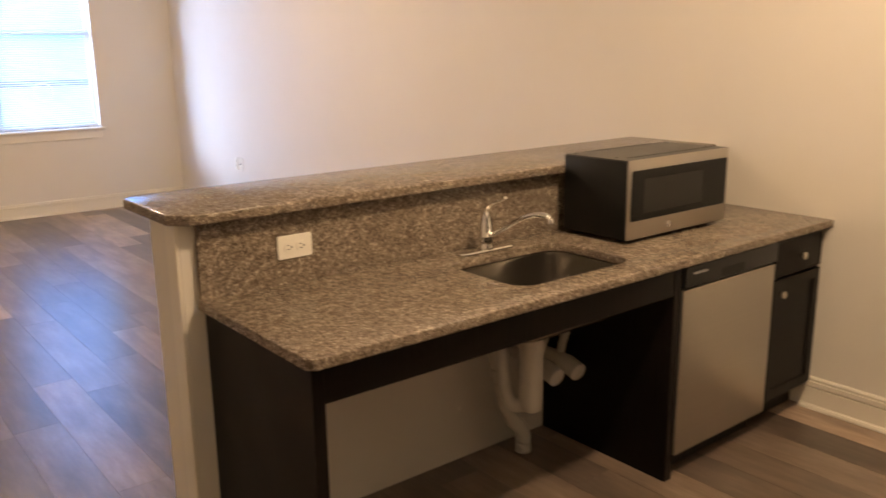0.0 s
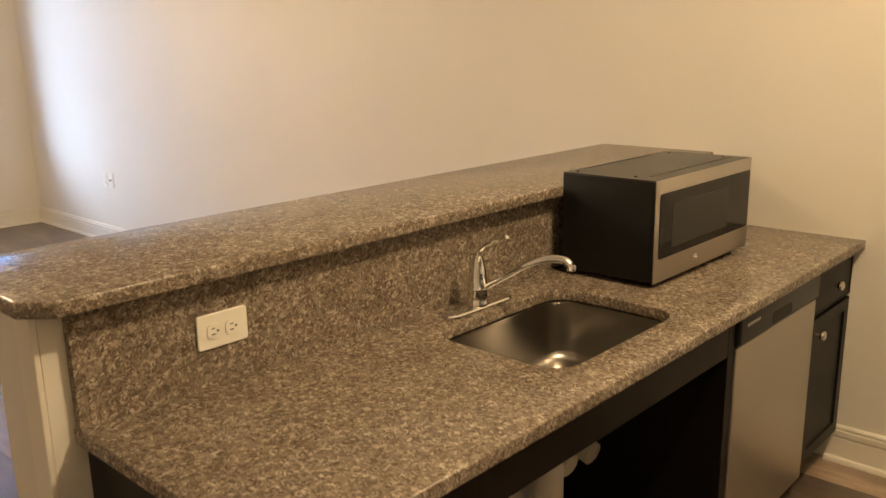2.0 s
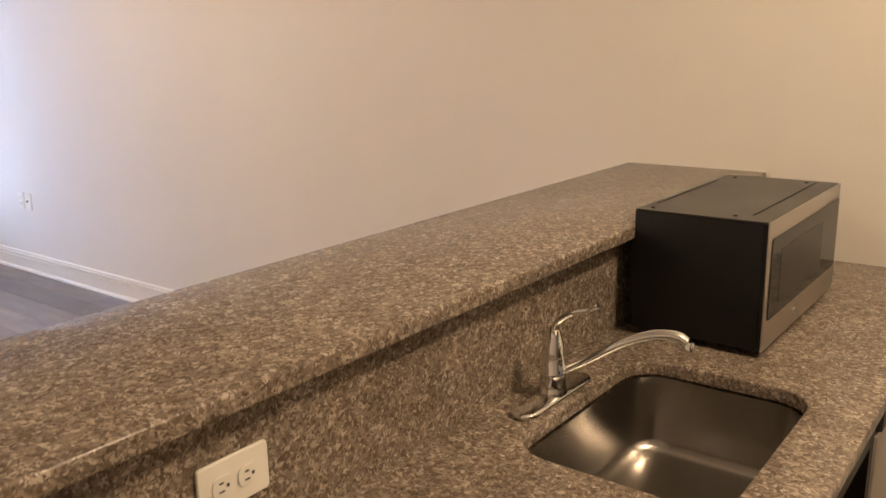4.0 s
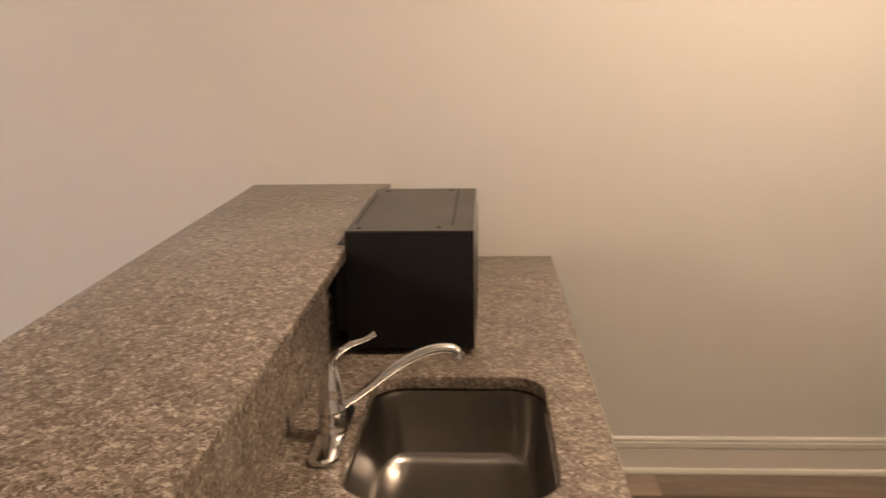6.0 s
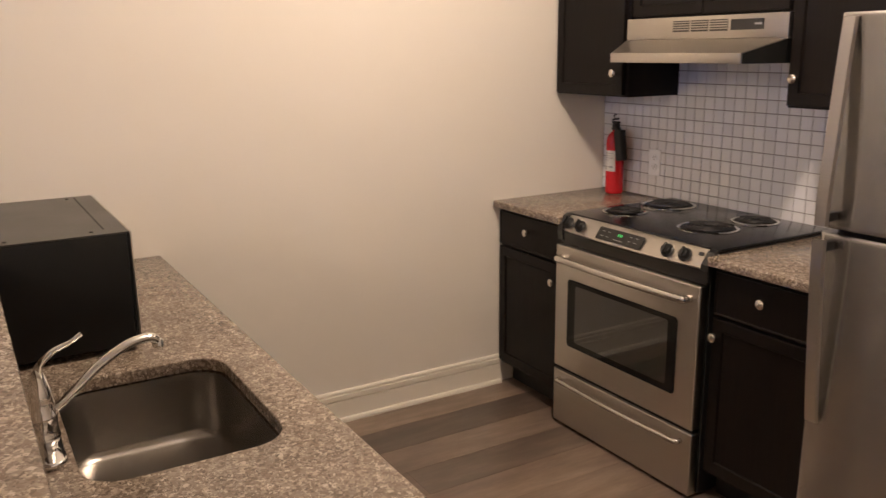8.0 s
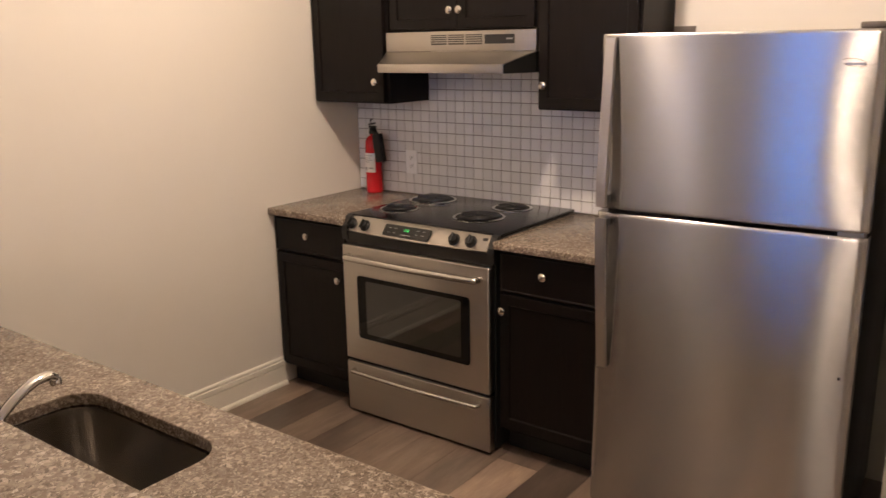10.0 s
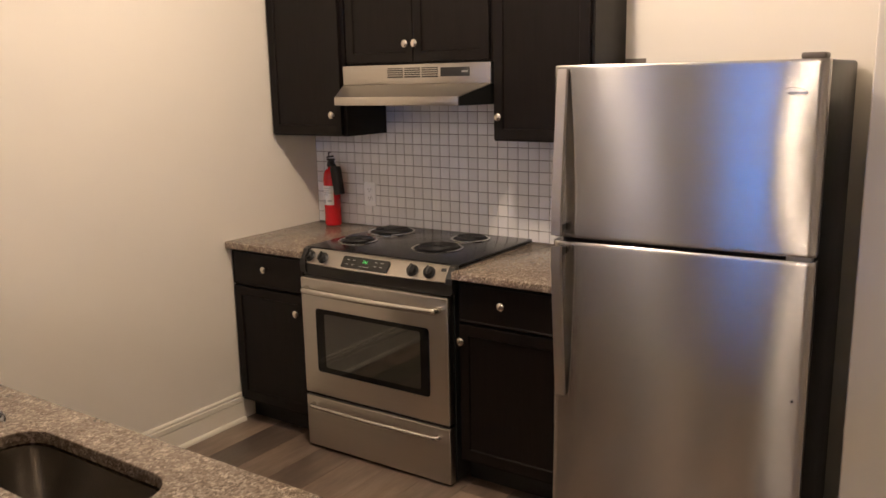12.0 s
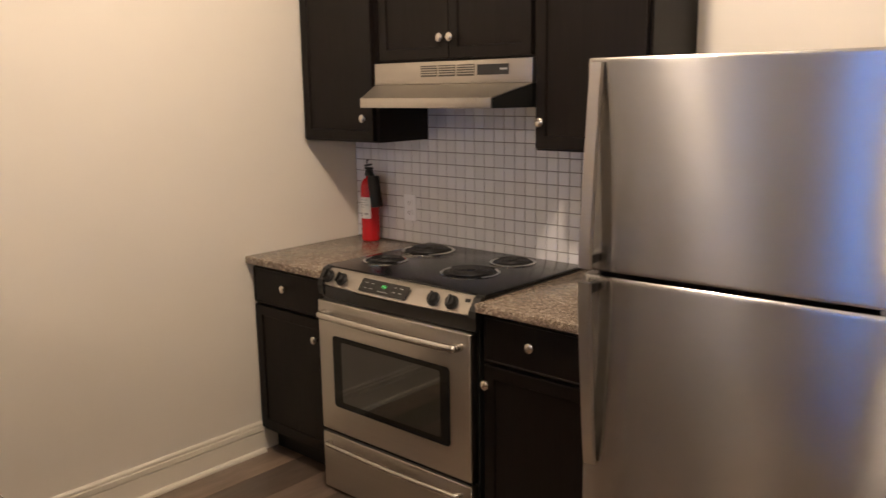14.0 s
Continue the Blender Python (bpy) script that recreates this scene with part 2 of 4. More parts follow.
def prism(points, z0, z1, bev=0.0, seg=2, bm=None):
    """An upright prism over a plan outline."""
    b = bmesh.new()
    low = [b.verts.new((x, y, z0)) for x, y in points]
    f = b.faces.new(low)
    up = bmesh.ops.extrude_face_region(b, geom=[f])["geom"]
    bmesh.ops.translate(b, verts=[g for g in up if isinstance(g, bmesh.types.BMVert)], vec=(0, 0, z1 - z0))
    bmesh.ops.recalc_face_normals(b, faces=b.faces[:])
    if bev:
        bmesh.ops.bevel(b, geom=b.edges[:], offset=bev, segments=seg, profile=0.5, affect="EDGES")
    return joined(bm, b)


def extrude_profile(points, a, b_, axis, bm=None):
    """A profile extruded along x or y; points are (across, up)."""
    b = bmesh.new()

    def place(p, s):
        return (s, p[0], p[1]) if axis == "x" else (p[0], s, p[1])

    first = [b.verts.new(place(p, a)) for p in points]
    last = [b.verts.new(place(p, b_)) for p in points]
    b.faces.new(first)
    b.faces.new(last[::-1])
    for i in range(len(points)):
        j = (i + 1) % len(points)
        b.faces.new((first[i], first[j], last[j], last[i]))
    return joined(bm, b)


def lathe(profile, origin, axis="z", n=24, bm=None):
    b = bmesh.new()
    rings = []
    for r, h in profile:
        ring = []
        for k in range(n):
            a = 2 * math.pi * k / n
            u, v = r * math.cos(a), r * math.sin(a)
            co = {"z": (u, v, h), "y": (u, h, v), "x": (h, u, v)}[axis]
            ring.append(b.verts.new(Vector(origin) + Vector(co)))
        rings.append(ring)
    for p, q in zip(rings, rings[1:]):
        for k in range(n):
            b.faces.new((p[k], p[(k + 1) % n], q[(k + 1) % n], q[k]))
    b.faces.new(rings[0])
    b.faces.new(rings[-1])
    return joined(bm, b)


def glide(points, steps=8):
    """A smooth line through points (Catmull-Rom)."""
    p = [Vector(q) for q in points]
    p = [2 * p[0] - p[1]] + p + [2 * p[-1] - p[-2]]
    out = []
    for i in range(1, len(p) - 2):
        for s in range(steps):
            t = s / steps
            out.append(0.5 * (2 * p[i] + (p[i + 1] - p[i - 1]) * t + (2 * p[i - 1] - 5 * p[i] + 4 * p[i + 1] - p[i + 2]) * t * t
                              + (3 * p[i] - p[i - 1] - 3 * p[i + 1] + p[i + 2]) * t ** 3))
    return out + [p[-2]]


def tube(points, radius, n=14, flat=1.0, bm=None):
    """A round bar along points; radius may be a number or a function of 0..1."""
    b = bmesh.new()
    rings, up = [], Vector((0, 0, 1))
    for i, p in enumerate(points):
        d = (points[min(i + 1, len(points) - 1)] - points[max(i - 1, 0)]).normalized()
        side = d.cross(up)
        side = side.normalized() if side.length > 0.05 else Vector((1, 0, 0))
        top = side.cross(d)
        r = radius(i / (len(points) - 1)) if callable(radius) else radius
        rings.append([b.verts.new(p + side * r * math.cos(2 * math.pi * k / n) + top * r * flat * math.sin(2 * math.pi * k / n)) for k in range(n)])
    for p, q in zip(rings, rings[1:]):
        for k in range(n):
            b.faces.new((p[k], p[(k + 1) % n], q[(k + 1) % n], q[k]))
    b.faces.new(rings[0])
    b.faces.new(rings[-1])
    return joined(bm, b)


def rounded(x0, x1, y0, y1, r, n=7):
    pts = []
    for cx, cy, a in ((x1 - r, y1 - r, 0), (x0 + r, y1 - r, 90), (x0 + r, y0 + r, 180), (x1 - r, y0 + r, 270)):
        for k in range(n):
            t = radians(a + 90 * k / (n - 1))
            pts.append((cx + r * math.cos(t), cy + r * math.sin(t)))
    return pts


def plate_xz(points, y0, y1, bev=0.0, seg=2, bm=None):
    """A flat plate in the x-z plane, from y0 to y1."""
    b = prism([(x, z) for x, z in points], 0, 1, 0)
    for v in b.verts:
        v.co = (v.co.x, y0 + (y1 - y0) * v.co.z, v.co.y)
    bmesh.ops.recalc_face_normals(b, faces=b.faces[:])
    if bev:
        bmesh.ops.bevel(b, geom=b.edges[:], offset=bev, segments=seg, profile=0.5, affect="EDGES")
    return joined(bm, b)


def shaker(x0, x1, z0, z1, y_back, y_front, rail=0.055, deep=0.007):
    """A framed door with a sunken panel on its front, which lies at y_front."""
    b = box(x0, x1, min(y_back, y_front), max(y_back, y_front), z0, z1)
    s = 1 if y_front > y_back else -1
    b.faces.ensure_lookup_table()
    f = max(b.faces, key=lambda q: s * q.calc_center_median().y)
    outer = list(f.edges)
    bmesh.ops.inset_region(b, faces=[f], thickness=rail)
    inner = list(f.edges)
    bmesh.ops.inset_region(b, faces=[f], thickness=0.005)
    bmesh.ops.translate(b, verts=list(f.verts), vec=(0, -s * deep, 0))
    bmesh.ops.bevel(b, geom=outer, offset=0.0025, segments=2, profile=0.5, affect="EDGES")
    return b


def knob(parent, x, y, z, s=1):
    b = lathe([(0.006, 0), (0.006, s * 0.010), (0.013, s * 0.014), (0.0165, s * 0.020), (0.0155, s * 0.026), (0.010, s * 0.0295), (0.001, s * 0.0305)], (x, y, z), "y", 20)
    return part("knob", b, NICKEL, parent, "round satin nickel knob", True)


def text_mesh(text, size, m):
    cu = bpy.data.curves.new("txt", "FONT")
    cu.body, cu.size, cu.extrude = text, size, 0.0004
    cu.align_x, cu.align_y = "CENTER", "CENTER"
    tmp = new("txt", cu)
    me = bpy.data.meshes.new_from_object(tmp.evaluated_get(bpy.context.evaluated_depsgraph_get()))
    bpy.data.objects.remove(tmp)
    me.transform(m)
    b = bmesh.new()
    b.from_mesh(me)
    return b


# ---- the rooms ----
XE, YS, YN, XW, TOP = 3.28, -0.575, 8.45, -1.7, 2.75
PX0, PX1, PY, HALL_Y = 0.55, 0.684, 0.046, -3.2

floor = structure("floor", box(XW - 0.15, XE + 0.15, HALL_Y - 0.15, YN + 0.15, -0.12, -0.006), GAP, "grey-brown wood-look vinyl plank floor", "floor")
structure("ceiling", box(XW - 0.15, XE + 0.15, HALL_Y - 0.15, YN + 0.15, TOP, TOP + 0.12), CEIL, "plain off-white ceiling", "ceiling")
structure("wall_east", box(XE, XE + 0.15, YS - 0.15, YN + 0.15, -0.006, TOP), WALL, "long cream painted wall behind bar and stove", "wall")
structure("wall_south", box(PX1, XE, YS - 0.15, YS, -0.006, TOP), WALL, "cream painted wall behind stove and fridge", "wall")
structure("wall_west", box(XW - 0.15, XW, HALL_Y - 0.15, YN + 0.15, -0.006, TOP), WALL, "plain cream painted wall", "wall")
structure("wall_partition", box(PX0, PX1, HALL_Y, PY, -0.006, TOP, 0.004), WALL, "cream painted partition wall end beside fridge", "wall")
structure("wall_hall_south", box(XW, PX1, HALL_Y - 0.15, HALL_Y, -0.006, TOP), WALL, "plain cream painted wall", "wall")

# window opening
WX0, WX1, WZ0, WZ1 = 1.575, 2.505, 0.81, 2.60
b = box(XW, WX0, YN, YN + 0.15, -0.006, TOP)
box(WX1, XE, YN, YN + 0.15, -0.006, TOP, bm=b)
box(WX0, WX1, YN, YN + 0.15, -0.006, WZ0, bm=b)
box(WX0, WX1, YN, YN + 0.15, WZ1, TOP, bm=b)
structure("wall_north", b, WALL, "cream painted wall with one window", "wall")


def baseboard(name, side, a, b_, axis, s):
    """side: the wall's plane; s: the way out of the wall."""
    prof = [(0, 0), (0.030, 0), (0.030, 0.008), (0.026, 0.016), (0.015, 0.019), (0.015, 0.092), (0.009, 0.094), (0.009, 0.098),
            (0.017, 0.100), (0.017, 0.118), (0.009, 0.120), (0.009, 0.124), (0.013, 0.126), (0.012, 0.132), (0.007, 0.137), (0, 0.138)]
    structure(name, extrude_profile([(side + s * u, v) for u, v in prof], a, b_, axis), TRIM, "tall cream moulded baseboard with shoe moulding", "baseboard")


baseboard("baseboard_east_kitchen", XE, 0.036, 1.585, "y", -1)
baseboard("baseboard_east_living", XE, 2.40, YN, "y", -1)
baseboard("baseboard_north", YN, XW, XE - 0.03, "x", -1)

# half wall under the bar
HX0, HY0, HY1 = 0.825, 2.155, 2.375
structure("half_wall", box(HX0, XE, HY0, HY1, -0.006, 1.05, 0.002), WALL, "cream half wall carrying the bar", "wall")
b = box(HX0 - 0.012, HX0 - 0.0005, HY0 - 0.002, HY0 + 0.07, 0, 1.048, 0.003)
structure("corner_trim", b, TRIM, "narrow cream trim on half wall end", "trim")

# ---- window ----
window = thing("window_1", "white sash window with closed-down mini blinds", "window", (WX0 + WX1) / 2, YN + 0.08, WZ0, kind="structure")
b = box(WX0, WX0 + 0.035, YN + 0.085, YN + 0.13, WZ0, WZ1, 0.003)
box(WX1 - 0.035, WX1, YN + 0.085, YN + 0.13, WZ0, WZ1, 0.003, bm=b)
box(WX0 + 0.035, WX1 - 0.035, YN + 0.085, YN + 0.13, WZ0, WZ0 + 0.05, 0.003, bm=b)
box(WX0 + 0.035, WX1 - 0.035, YN + 0.085, YN + 0.13, WZ1 - 0.04, WZ1, 0.003, bm=b)
part("window_frame", b, PLATE, window)
part("meeting_rail", box(WX0 + 0.036, WX1 - 0.036, YN + 0.08, YN + 0.125, 1.68, 1.725, 0.003), PLATE, window)
for z0, z1, y in ((WZ0 + 0.051, 1.679, 0.10), (1.726, WZ1 - 0.041, 0.112)):
    p = part("pane", box(WX0 + 0.036, WX1 - 0.036, YN + y, YN + y + 0.005, z0, z1), PANE, window)
    p.visible_shadow = False
part("window_sill", box(WX0 - 0.035, WX1 + 0.035, YN - 0.045, YN + 0.084, WZ0 - 0.024, WZ0 - 0.001, 0.005), TRIM, window)
part("window_apron", box(WX0 - 0.005, WX1 + 0.005, YN - 0.016, YN - 0.001, WZ0 - 0.105, WZ0 - 0.025, 0.003), TRIM, window)

blinds = thing("window_blinds", "white horizontal mini blinds lowered with slats open", "blinds", (WX0 + WX1) / 2, YN + 0.04, WZ0)
part("head_rail", box(WX0 + 0.006, WX1 - 0.006, YN + 0.02, YN + 0.055, WZ1 - 0.035, WZ1 - 0.002, 0.002), VINYL, blinds)
part("bottom_rail", box(WX0 + 0.008, WX1 - 0.008, YN + 0.026, YN + 0.050, WZ0 + 0.004, WZ0 + 0.018, 0.002), VINYL, blinds)
for x in (WX0 + 0.14, WX1 - 0.14):
    part("ladder_cord", box(x, x + 0.0015, YN + 0.0255, YN + 0.027, WZ0 + 0.018, WZ1 - 0.035), VINYL, blinds)
part("tilt_wand", lathe([(0.004, 0), (0.004, 0.72)], (WX0 + 0.085, YN + 0.012, 1.78), "z", 8), GREY, blinds, "grey plastic tilt wand")
slat = extrude_profile([(-0.0115, -0.004), (-0.004, 0.0006), (0.004, 0.0020), (0.0115, 0.0022), (0.0115, 0.0026), (0.004, 0.0026), (-0.004, 0.0013), (-0.0115, -0.0034)],
                       WX0 + 0.008, WX1 - 0.008, "x")
first = part("slat", slat, VINYL, blinds)
first.rotation_euler = (radians(18), 0, 0)
first.location = (0, YN + 0.038, WZ0 + 0.032)
z = WZ0 + 0.053
while z < WZ1 - 0.04:
    s = first.copy()
    scene.collection.objects.link(s)
    s.location = (0, YN + 0.038, z)
    z += 0.0205
ring = thing("hanging_ring", "pale round wreath ring hanging outside the window", "wreath", 2.05, YN + 0.165, 1.06)
b = bmesh.new()
pts = [Vector((2.05 + 0.085 * math.cos(a), YN + 0.165, 1.155 + 0.085 * math.sin(a))) for a in np.linspace(0, 2 * math.pi, 37)]
part("ring", tube(pts, 0.009, 8), PLATE, ring)
part("hanger", box(2.049, 2.051, YN + 0.164, YN + 0.166, 1.24, 1.69), GREY, ring)

# outdoors
b = bmesh.new()
f = b.faces.new([b.verts.new(v) for v in ((1.70, 9.6, -0.13), (5.6, 9.6, -0.13), (5.6, 9.6, 4.2), (1.70, 9.6, 4.2))])
tagged(part("backdrop", b, OUTDOOR), "bright hazy daylight with trees outside", "backdrop", "", "structure")
structure("ground", box(-60, 60, YN + 0.16, 80, -0.25, -0.14), painted("concrete", (0.3, 0.3, 0.29), (0.36, 0.35, 0.34), 0.9), "pale concrete ground outside", "ground")

railing = thing("porch_railing", "dark painted porch railing outside the window", "railing", 2.1, 9.25, -0.14)
RAIL = painted("railing_paint", (0.16, 0.17, 0.18), (0.20, 0.21, 0.22), 0.5)
part("top_rail", box(1.72, 2.95, 9.22, 9.28, 1.19, 1.245, 0.006), RAIL, railing)
part("bottom_rail", box(1.72, 2.95, 9.23, 9.27, 0.30, 0.345, 0.006), RAIL, railing)
for x in (1.76, 2.91):
    part("post", box(x - 0.04, x + 0.04, 9.21, 9.29, -0.14, 1.189, 0.006), RAIL, railing)

# ---- outlets ----


def outlet(name, label, x, y, z, facing, flat=False, face=PLATE):
    """A duplex outlet on a wall; facing: 'w' (-x), 's' (-y) or 'n' (+y)."""
    ob = thing(name, label, "outlet", 0, 0, 0)
    w, h = (0.116, 0.072) if flat else (0.072, 0.116)
    pieces = [("cover_plate", plate_xz(rounded(-w / 2, w / 2, -h / 2, h / 2, 0.006, 4), 0, 0.006, 0.0015, 1), face)]
    for s in (-1, 1):
        u, v = (s * 0.021, 0) if flat else (0, s * 0.021)
        pieces.append(("socket", plate_xz(rounded(u - 0.0165, u + 0.0165, v - 0.0145, v + 0.0145, 0.010, 5), 0.0062, 0.009), face))
        q = bmesh.new()
        for du, dv, a, c in ((-0.006, 0.003, 0.0011, 0.0045), (0.006, 0.003, 0.0011, 0.0036), (0, -0.007, 0.0022, 0.0022)):
            if flat:
                du, dv, a, c = dv, du, c, a
            box(u + du - a, u + du + a, 0.0091, 0.0096, v + dv - c, v + dv + c, bm=q)
        pieces.append(("slots", q, SLOT))
    turn = {"n": 0, "w": 90, "s": 180}[facing]
    for n_, b_, m_ in pieces:
        part(n_, b_, m_, ob)
    ob.matrix_basis = pose(x, y, z, 0, 0, turn)
    return ob


outlet("wall_outlet", "cream duplex outlet on living room wall", XE - 0.001, 7.09, 0.51, "w")
jack = thing("cable_plate", "cream cable jack plate beside living room outlet", "wall plate", 0, 0, 0)
cp = part("cover_plate", plate_xz(rounded(-0.042, 0.042, -0.060, 0.060, 0.006, 4), 0, 0.006, 0.0015, 1), PLATE, jack)
part("jack", lathe([(0.007, 0.0062), (0.007, 0.014), (0.003, 0.014)], (0, 0, 0), "y", 12), SLOT, cp)
jack.matrix_basis = pose(XE - 0.001, 7.00, 0.51, 0, 0, 90)
outlet("wall_outlet", "cream duplex outlet on wall beyond the bar", XE - 0.001, 4.20, 0.465, "w")
outlet("wall_outlet", "cream duplex outlet under the window wall", 1.22, YN - 0.001, 0.49, "s")

# ---- peninsula ----
CZ, BZ = 0.82, 1.08
CX0, CY0, CY1 = 0.865, 1.525, 2.132
SINK = (1.645, 2.165, 1.635, 2.005)

splash = tagged(part("backsplash", box(CX0 + 0.004, XE - 0.001, CY1 + 0.001, HY0 - 0.001, CZ + 0.0004, BZ - 0.033), GRANITE),
                "speckled brown granite backsplash under the bar", "backsplash")
bar = tagged(part("bar_top", prism([(0.785, 2.135), (0.833, 2.082), (XE - 0.001, 2.082), (XE - 0.001, 2.562), (0.833, 2.522), (0.785, 2.475)], BZ - 0.031, BZ, 0.005, 3), GRANITE, None, "", True),
             "speckled brown granite raised bar top with clipped corners", "bar top")

# counter slab with a rounded cut-out for the sink
b = bmesh.new()
outer = [(CX0 + 0.02, CY0), (XE - 0.001, CY0), (XE - 0.001, HY0 - 0.003), (CX0, HY0 - 0.003), (CX0, CY0 + 0.02)]
loops = []
for pts in (outer, rounded(*SINK, 0.075, 8)):
    vs = [b.verts.new((x, y, CZ)) for x, y in pts]
    loops += [b.edges.new((vs[i], vs[(i + 1) % len(vs)])) for i in range(len(vs))]
bmesh.ops.triangle_fill(b, use_beauty=True, edges=loops)
up = bmesh.ops.extrude_face_region(b, geom=b.faces[:])["geom"]
bmesh.ops.translate(b, verts=[g for g in up if isinstance(g, bmesh.types.BMVert)], vec=(0, 0, -0.031))
bmesh.ops.recalc_face_normals(b, faces=b.faces[:])
edge = [e for e in b.edges if len(e.link_faces) == 2 and e.calc_face_angle(0) > 1.2 and abs(e.verts[0].co.z - e.verts[1].co.z) < 1e-4]
bmesh.ops.bevel(b, geom=edge, offset=0.004, segments=3, profile=0.5, affect="EDGES")
counter = tagged(part("worktop", b, GRANITE, None, "", True), "speckled brown granite worktop with undermount sink", "worktop")

# sink bowl
sink = thing("kitchen_sink", "brushed stainless steel single undermount sink bowl", "sink", 1.9, 1.82, CZ - 0.2)
b = bmesh.new()
x0, x1, y0, y1 = SINK
rings = []
for grow, r, z in ((0.018, 0.09, -0.0325), (-0.003, 0.078, -0.033), (0.001, 0.078, -0.05), (-0.010, 0.075, -0.172), (-0.015, 0.074, -0.186), (-0.025, 0.07, -0.195), (-0.042, 0.06, -0.199)):
    rings.append([b.verts.new((x, y, CZ + z)) for x, y in rounded(x0 - grow, x1 + grow, y0 - grow, y1 + grow, r, 8)])
drain = (1.905, 1.80)
n_ = len(rings[0])
rings.append([b.verts.new((drain[0] + 0.05 * math.cos(radians(360 * k / n_ + 10)), drain[1] + 0.05 * math.sin(radians(360 * k / n_ + 10)), CZ - 0.204)) for k in range(n_)])
for p, q in zip(rings, rings[1:]):
    for k in range(n_):
        b.faces.new((p[k], p[(k + 1) % n_], q[(k + 1) % n_], q[k]))
b.faces.new(rings[-1])
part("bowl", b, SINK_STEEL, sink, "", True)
part("drain", lathe([(0.046, -0.003), (0.046, 0), (0.036, 0.002), (0.03, -0.001)], (*drain, CZ - 0.2035), "z", 28), CHROME, sink, "round chrome drain", True)

# faucet
FX, FY = 1.865, 2.045
faucet = thing("kitchen_faucet", "chrome single-lever kitchen faucet on deck plate", "faucet", FX, FY, CZ)
part("deck_plate", prism(rounded(FX - 0.125, FX + 0.125, FY - 0.027, FY + 0.027, 0.026, 8), CZ + 0.0005, CZ + 0.014, 0.005, 3), CHROME, faucet, "", True)
part("body", lathe([(0.028, 0.014), (0.028, 0.020), (0.026, 0.024), (0.0255, 0.052), (0.0265, 0.054), (0.0265, 0.059), (0.025, 0.061), (0.0235, 0.090), (0.0205, 0.112), (0.0155, 0.130), (0.0115, 0.142), (0.006, 0.149), (0.001, 0.151)],
                   (FX, FY, CZ), "z", 28), CHROME, faucet, "", True)
pts = glide([(FX + 0.004, FY - 0.012, CZ + 0.055), (FX + 0.022, FY - 0.06, CZ + 0.085), (FX + 0.043, FY - 0.12, CZ + 0.125), (FX + 0.06, FY - 0.175, CZ + 0.148), (FX + 0.071, FY - 0.215, CZ + 0.150), (FX + 0.075, FY - 0.232, CZ + 0.141)])
spout = part("spout", tube(pts, lambda t: 0.0082 + 0.0042 * math.sin(1.9 * t), 16, 0.8), CHROME, faucet, "", True)
part("aerator", lathe([(0.0115, -0.012), (0.0115, 0.0), (0.009, 0.004)], (FX + 0.0755, FY - 0.234, CZ + 0.138), "z", 18), CHROME, spout, "", True)
pts = glide([(FX, FY, CZ + 0.135), (FX + 0.003, FY - 0.008, CZ + 0.158), (FX + 0.008, FY - 0.035, CZ + 0.178), (FX + 0.012, FY - 0.065, CZ + 0.188), (FX + 0.014, FY - 0.085, CZ + 0.200)])
part("lever", tube(pts, lambda t: 0.0115 - 0.0075 * t + 0.003 * max(0, t - 0.75) * 4, 14, 0.7), CHROME, faucet, "", True)

outlet("counter_outlet", "cream sideways duplex outlet on granite backsplash", 1.17, CY1 + 0.0005, 0.935, "s", True)

# microwave
MX0, MX1, MY0, MY1, MZ0, MZ1 = 2.294, 2.902, 1.781, 2.082, 0.838, 1.122
micro = thing("microwave_oven", "stainless and black countertop microwave on granite worktop", "microwave", (MX0 + MX1) / 2, (MY0 + MY1) / 2, CZ)
part("case", box(MX0, MX1, MY0 + 0.0115, MY1, MZ0, MZ1 - 0.004, 0.003), CASE, micro, "", True)
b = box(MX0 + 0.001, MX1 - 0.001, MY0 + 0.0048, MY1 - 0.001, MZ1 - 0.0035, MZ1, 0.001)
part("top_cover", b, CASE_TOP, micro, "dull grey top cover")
for x, y in ((MX0 + 0.035, MY0 + 0.085), (MX1 - 0.045, MY0 + 0.075), (MX0 + 0.03, MY1 - 0.03), (MX1 - 0.05, MY1 - 0.04)):
    part("screw", lathe([(0.005, 0), (0.005, 0.0012), (0.003, 0.0025)], (x, y, MZ1 + 0.0002), "z", 12), MATT, micro)
part("top_seam", box(MX0 + 0.06, MX1 - 0.03, MY0 + 0.052, MY0 + 0.056, MZ1 + 0.0002, MZ1 + 0.0014), MATT, micro)
part("top_seam", box(MX0 + 0.09, MX1 - 0.12, MY1 - 0.017, MY1 - 0.014, MZ1 + 0.0002, MZ1 + 0.0014), MATT, micro)
part("rear_vent", box(MX0 + 0.04, MX1 - 0.06, MY1 + 0.0005, MY1 + 0.03, MZ0 + 0.03, MZ1 - 0.04, 0.008), MATT, micro)
part("door_core", box(MX0 + 0.001, MX1 - 0.001, MY0 + 0.0045, MY0 + 0.0110, MZ0 - 0.001, MZ1 - 0.0042, 0.001), CASE, micro)
door = part("door", box(MX0, MX1, MY0, MY0 + 0.004, MZ0 - 0.002, MZ1, 0.0015, 2), STEEL, micro, "brushed stainless front frame", True)
part("door_glass", plate_xz(rounded(MX0 + 0.020, MX1 - 0.010, MZ0 + 0.064, MZ1 - 0.038, 0.008, 5), MY0 - 0.0025, MY0 - 0.0002, 0.0008, 1), MICRO_GLASS, door, "black glass front")
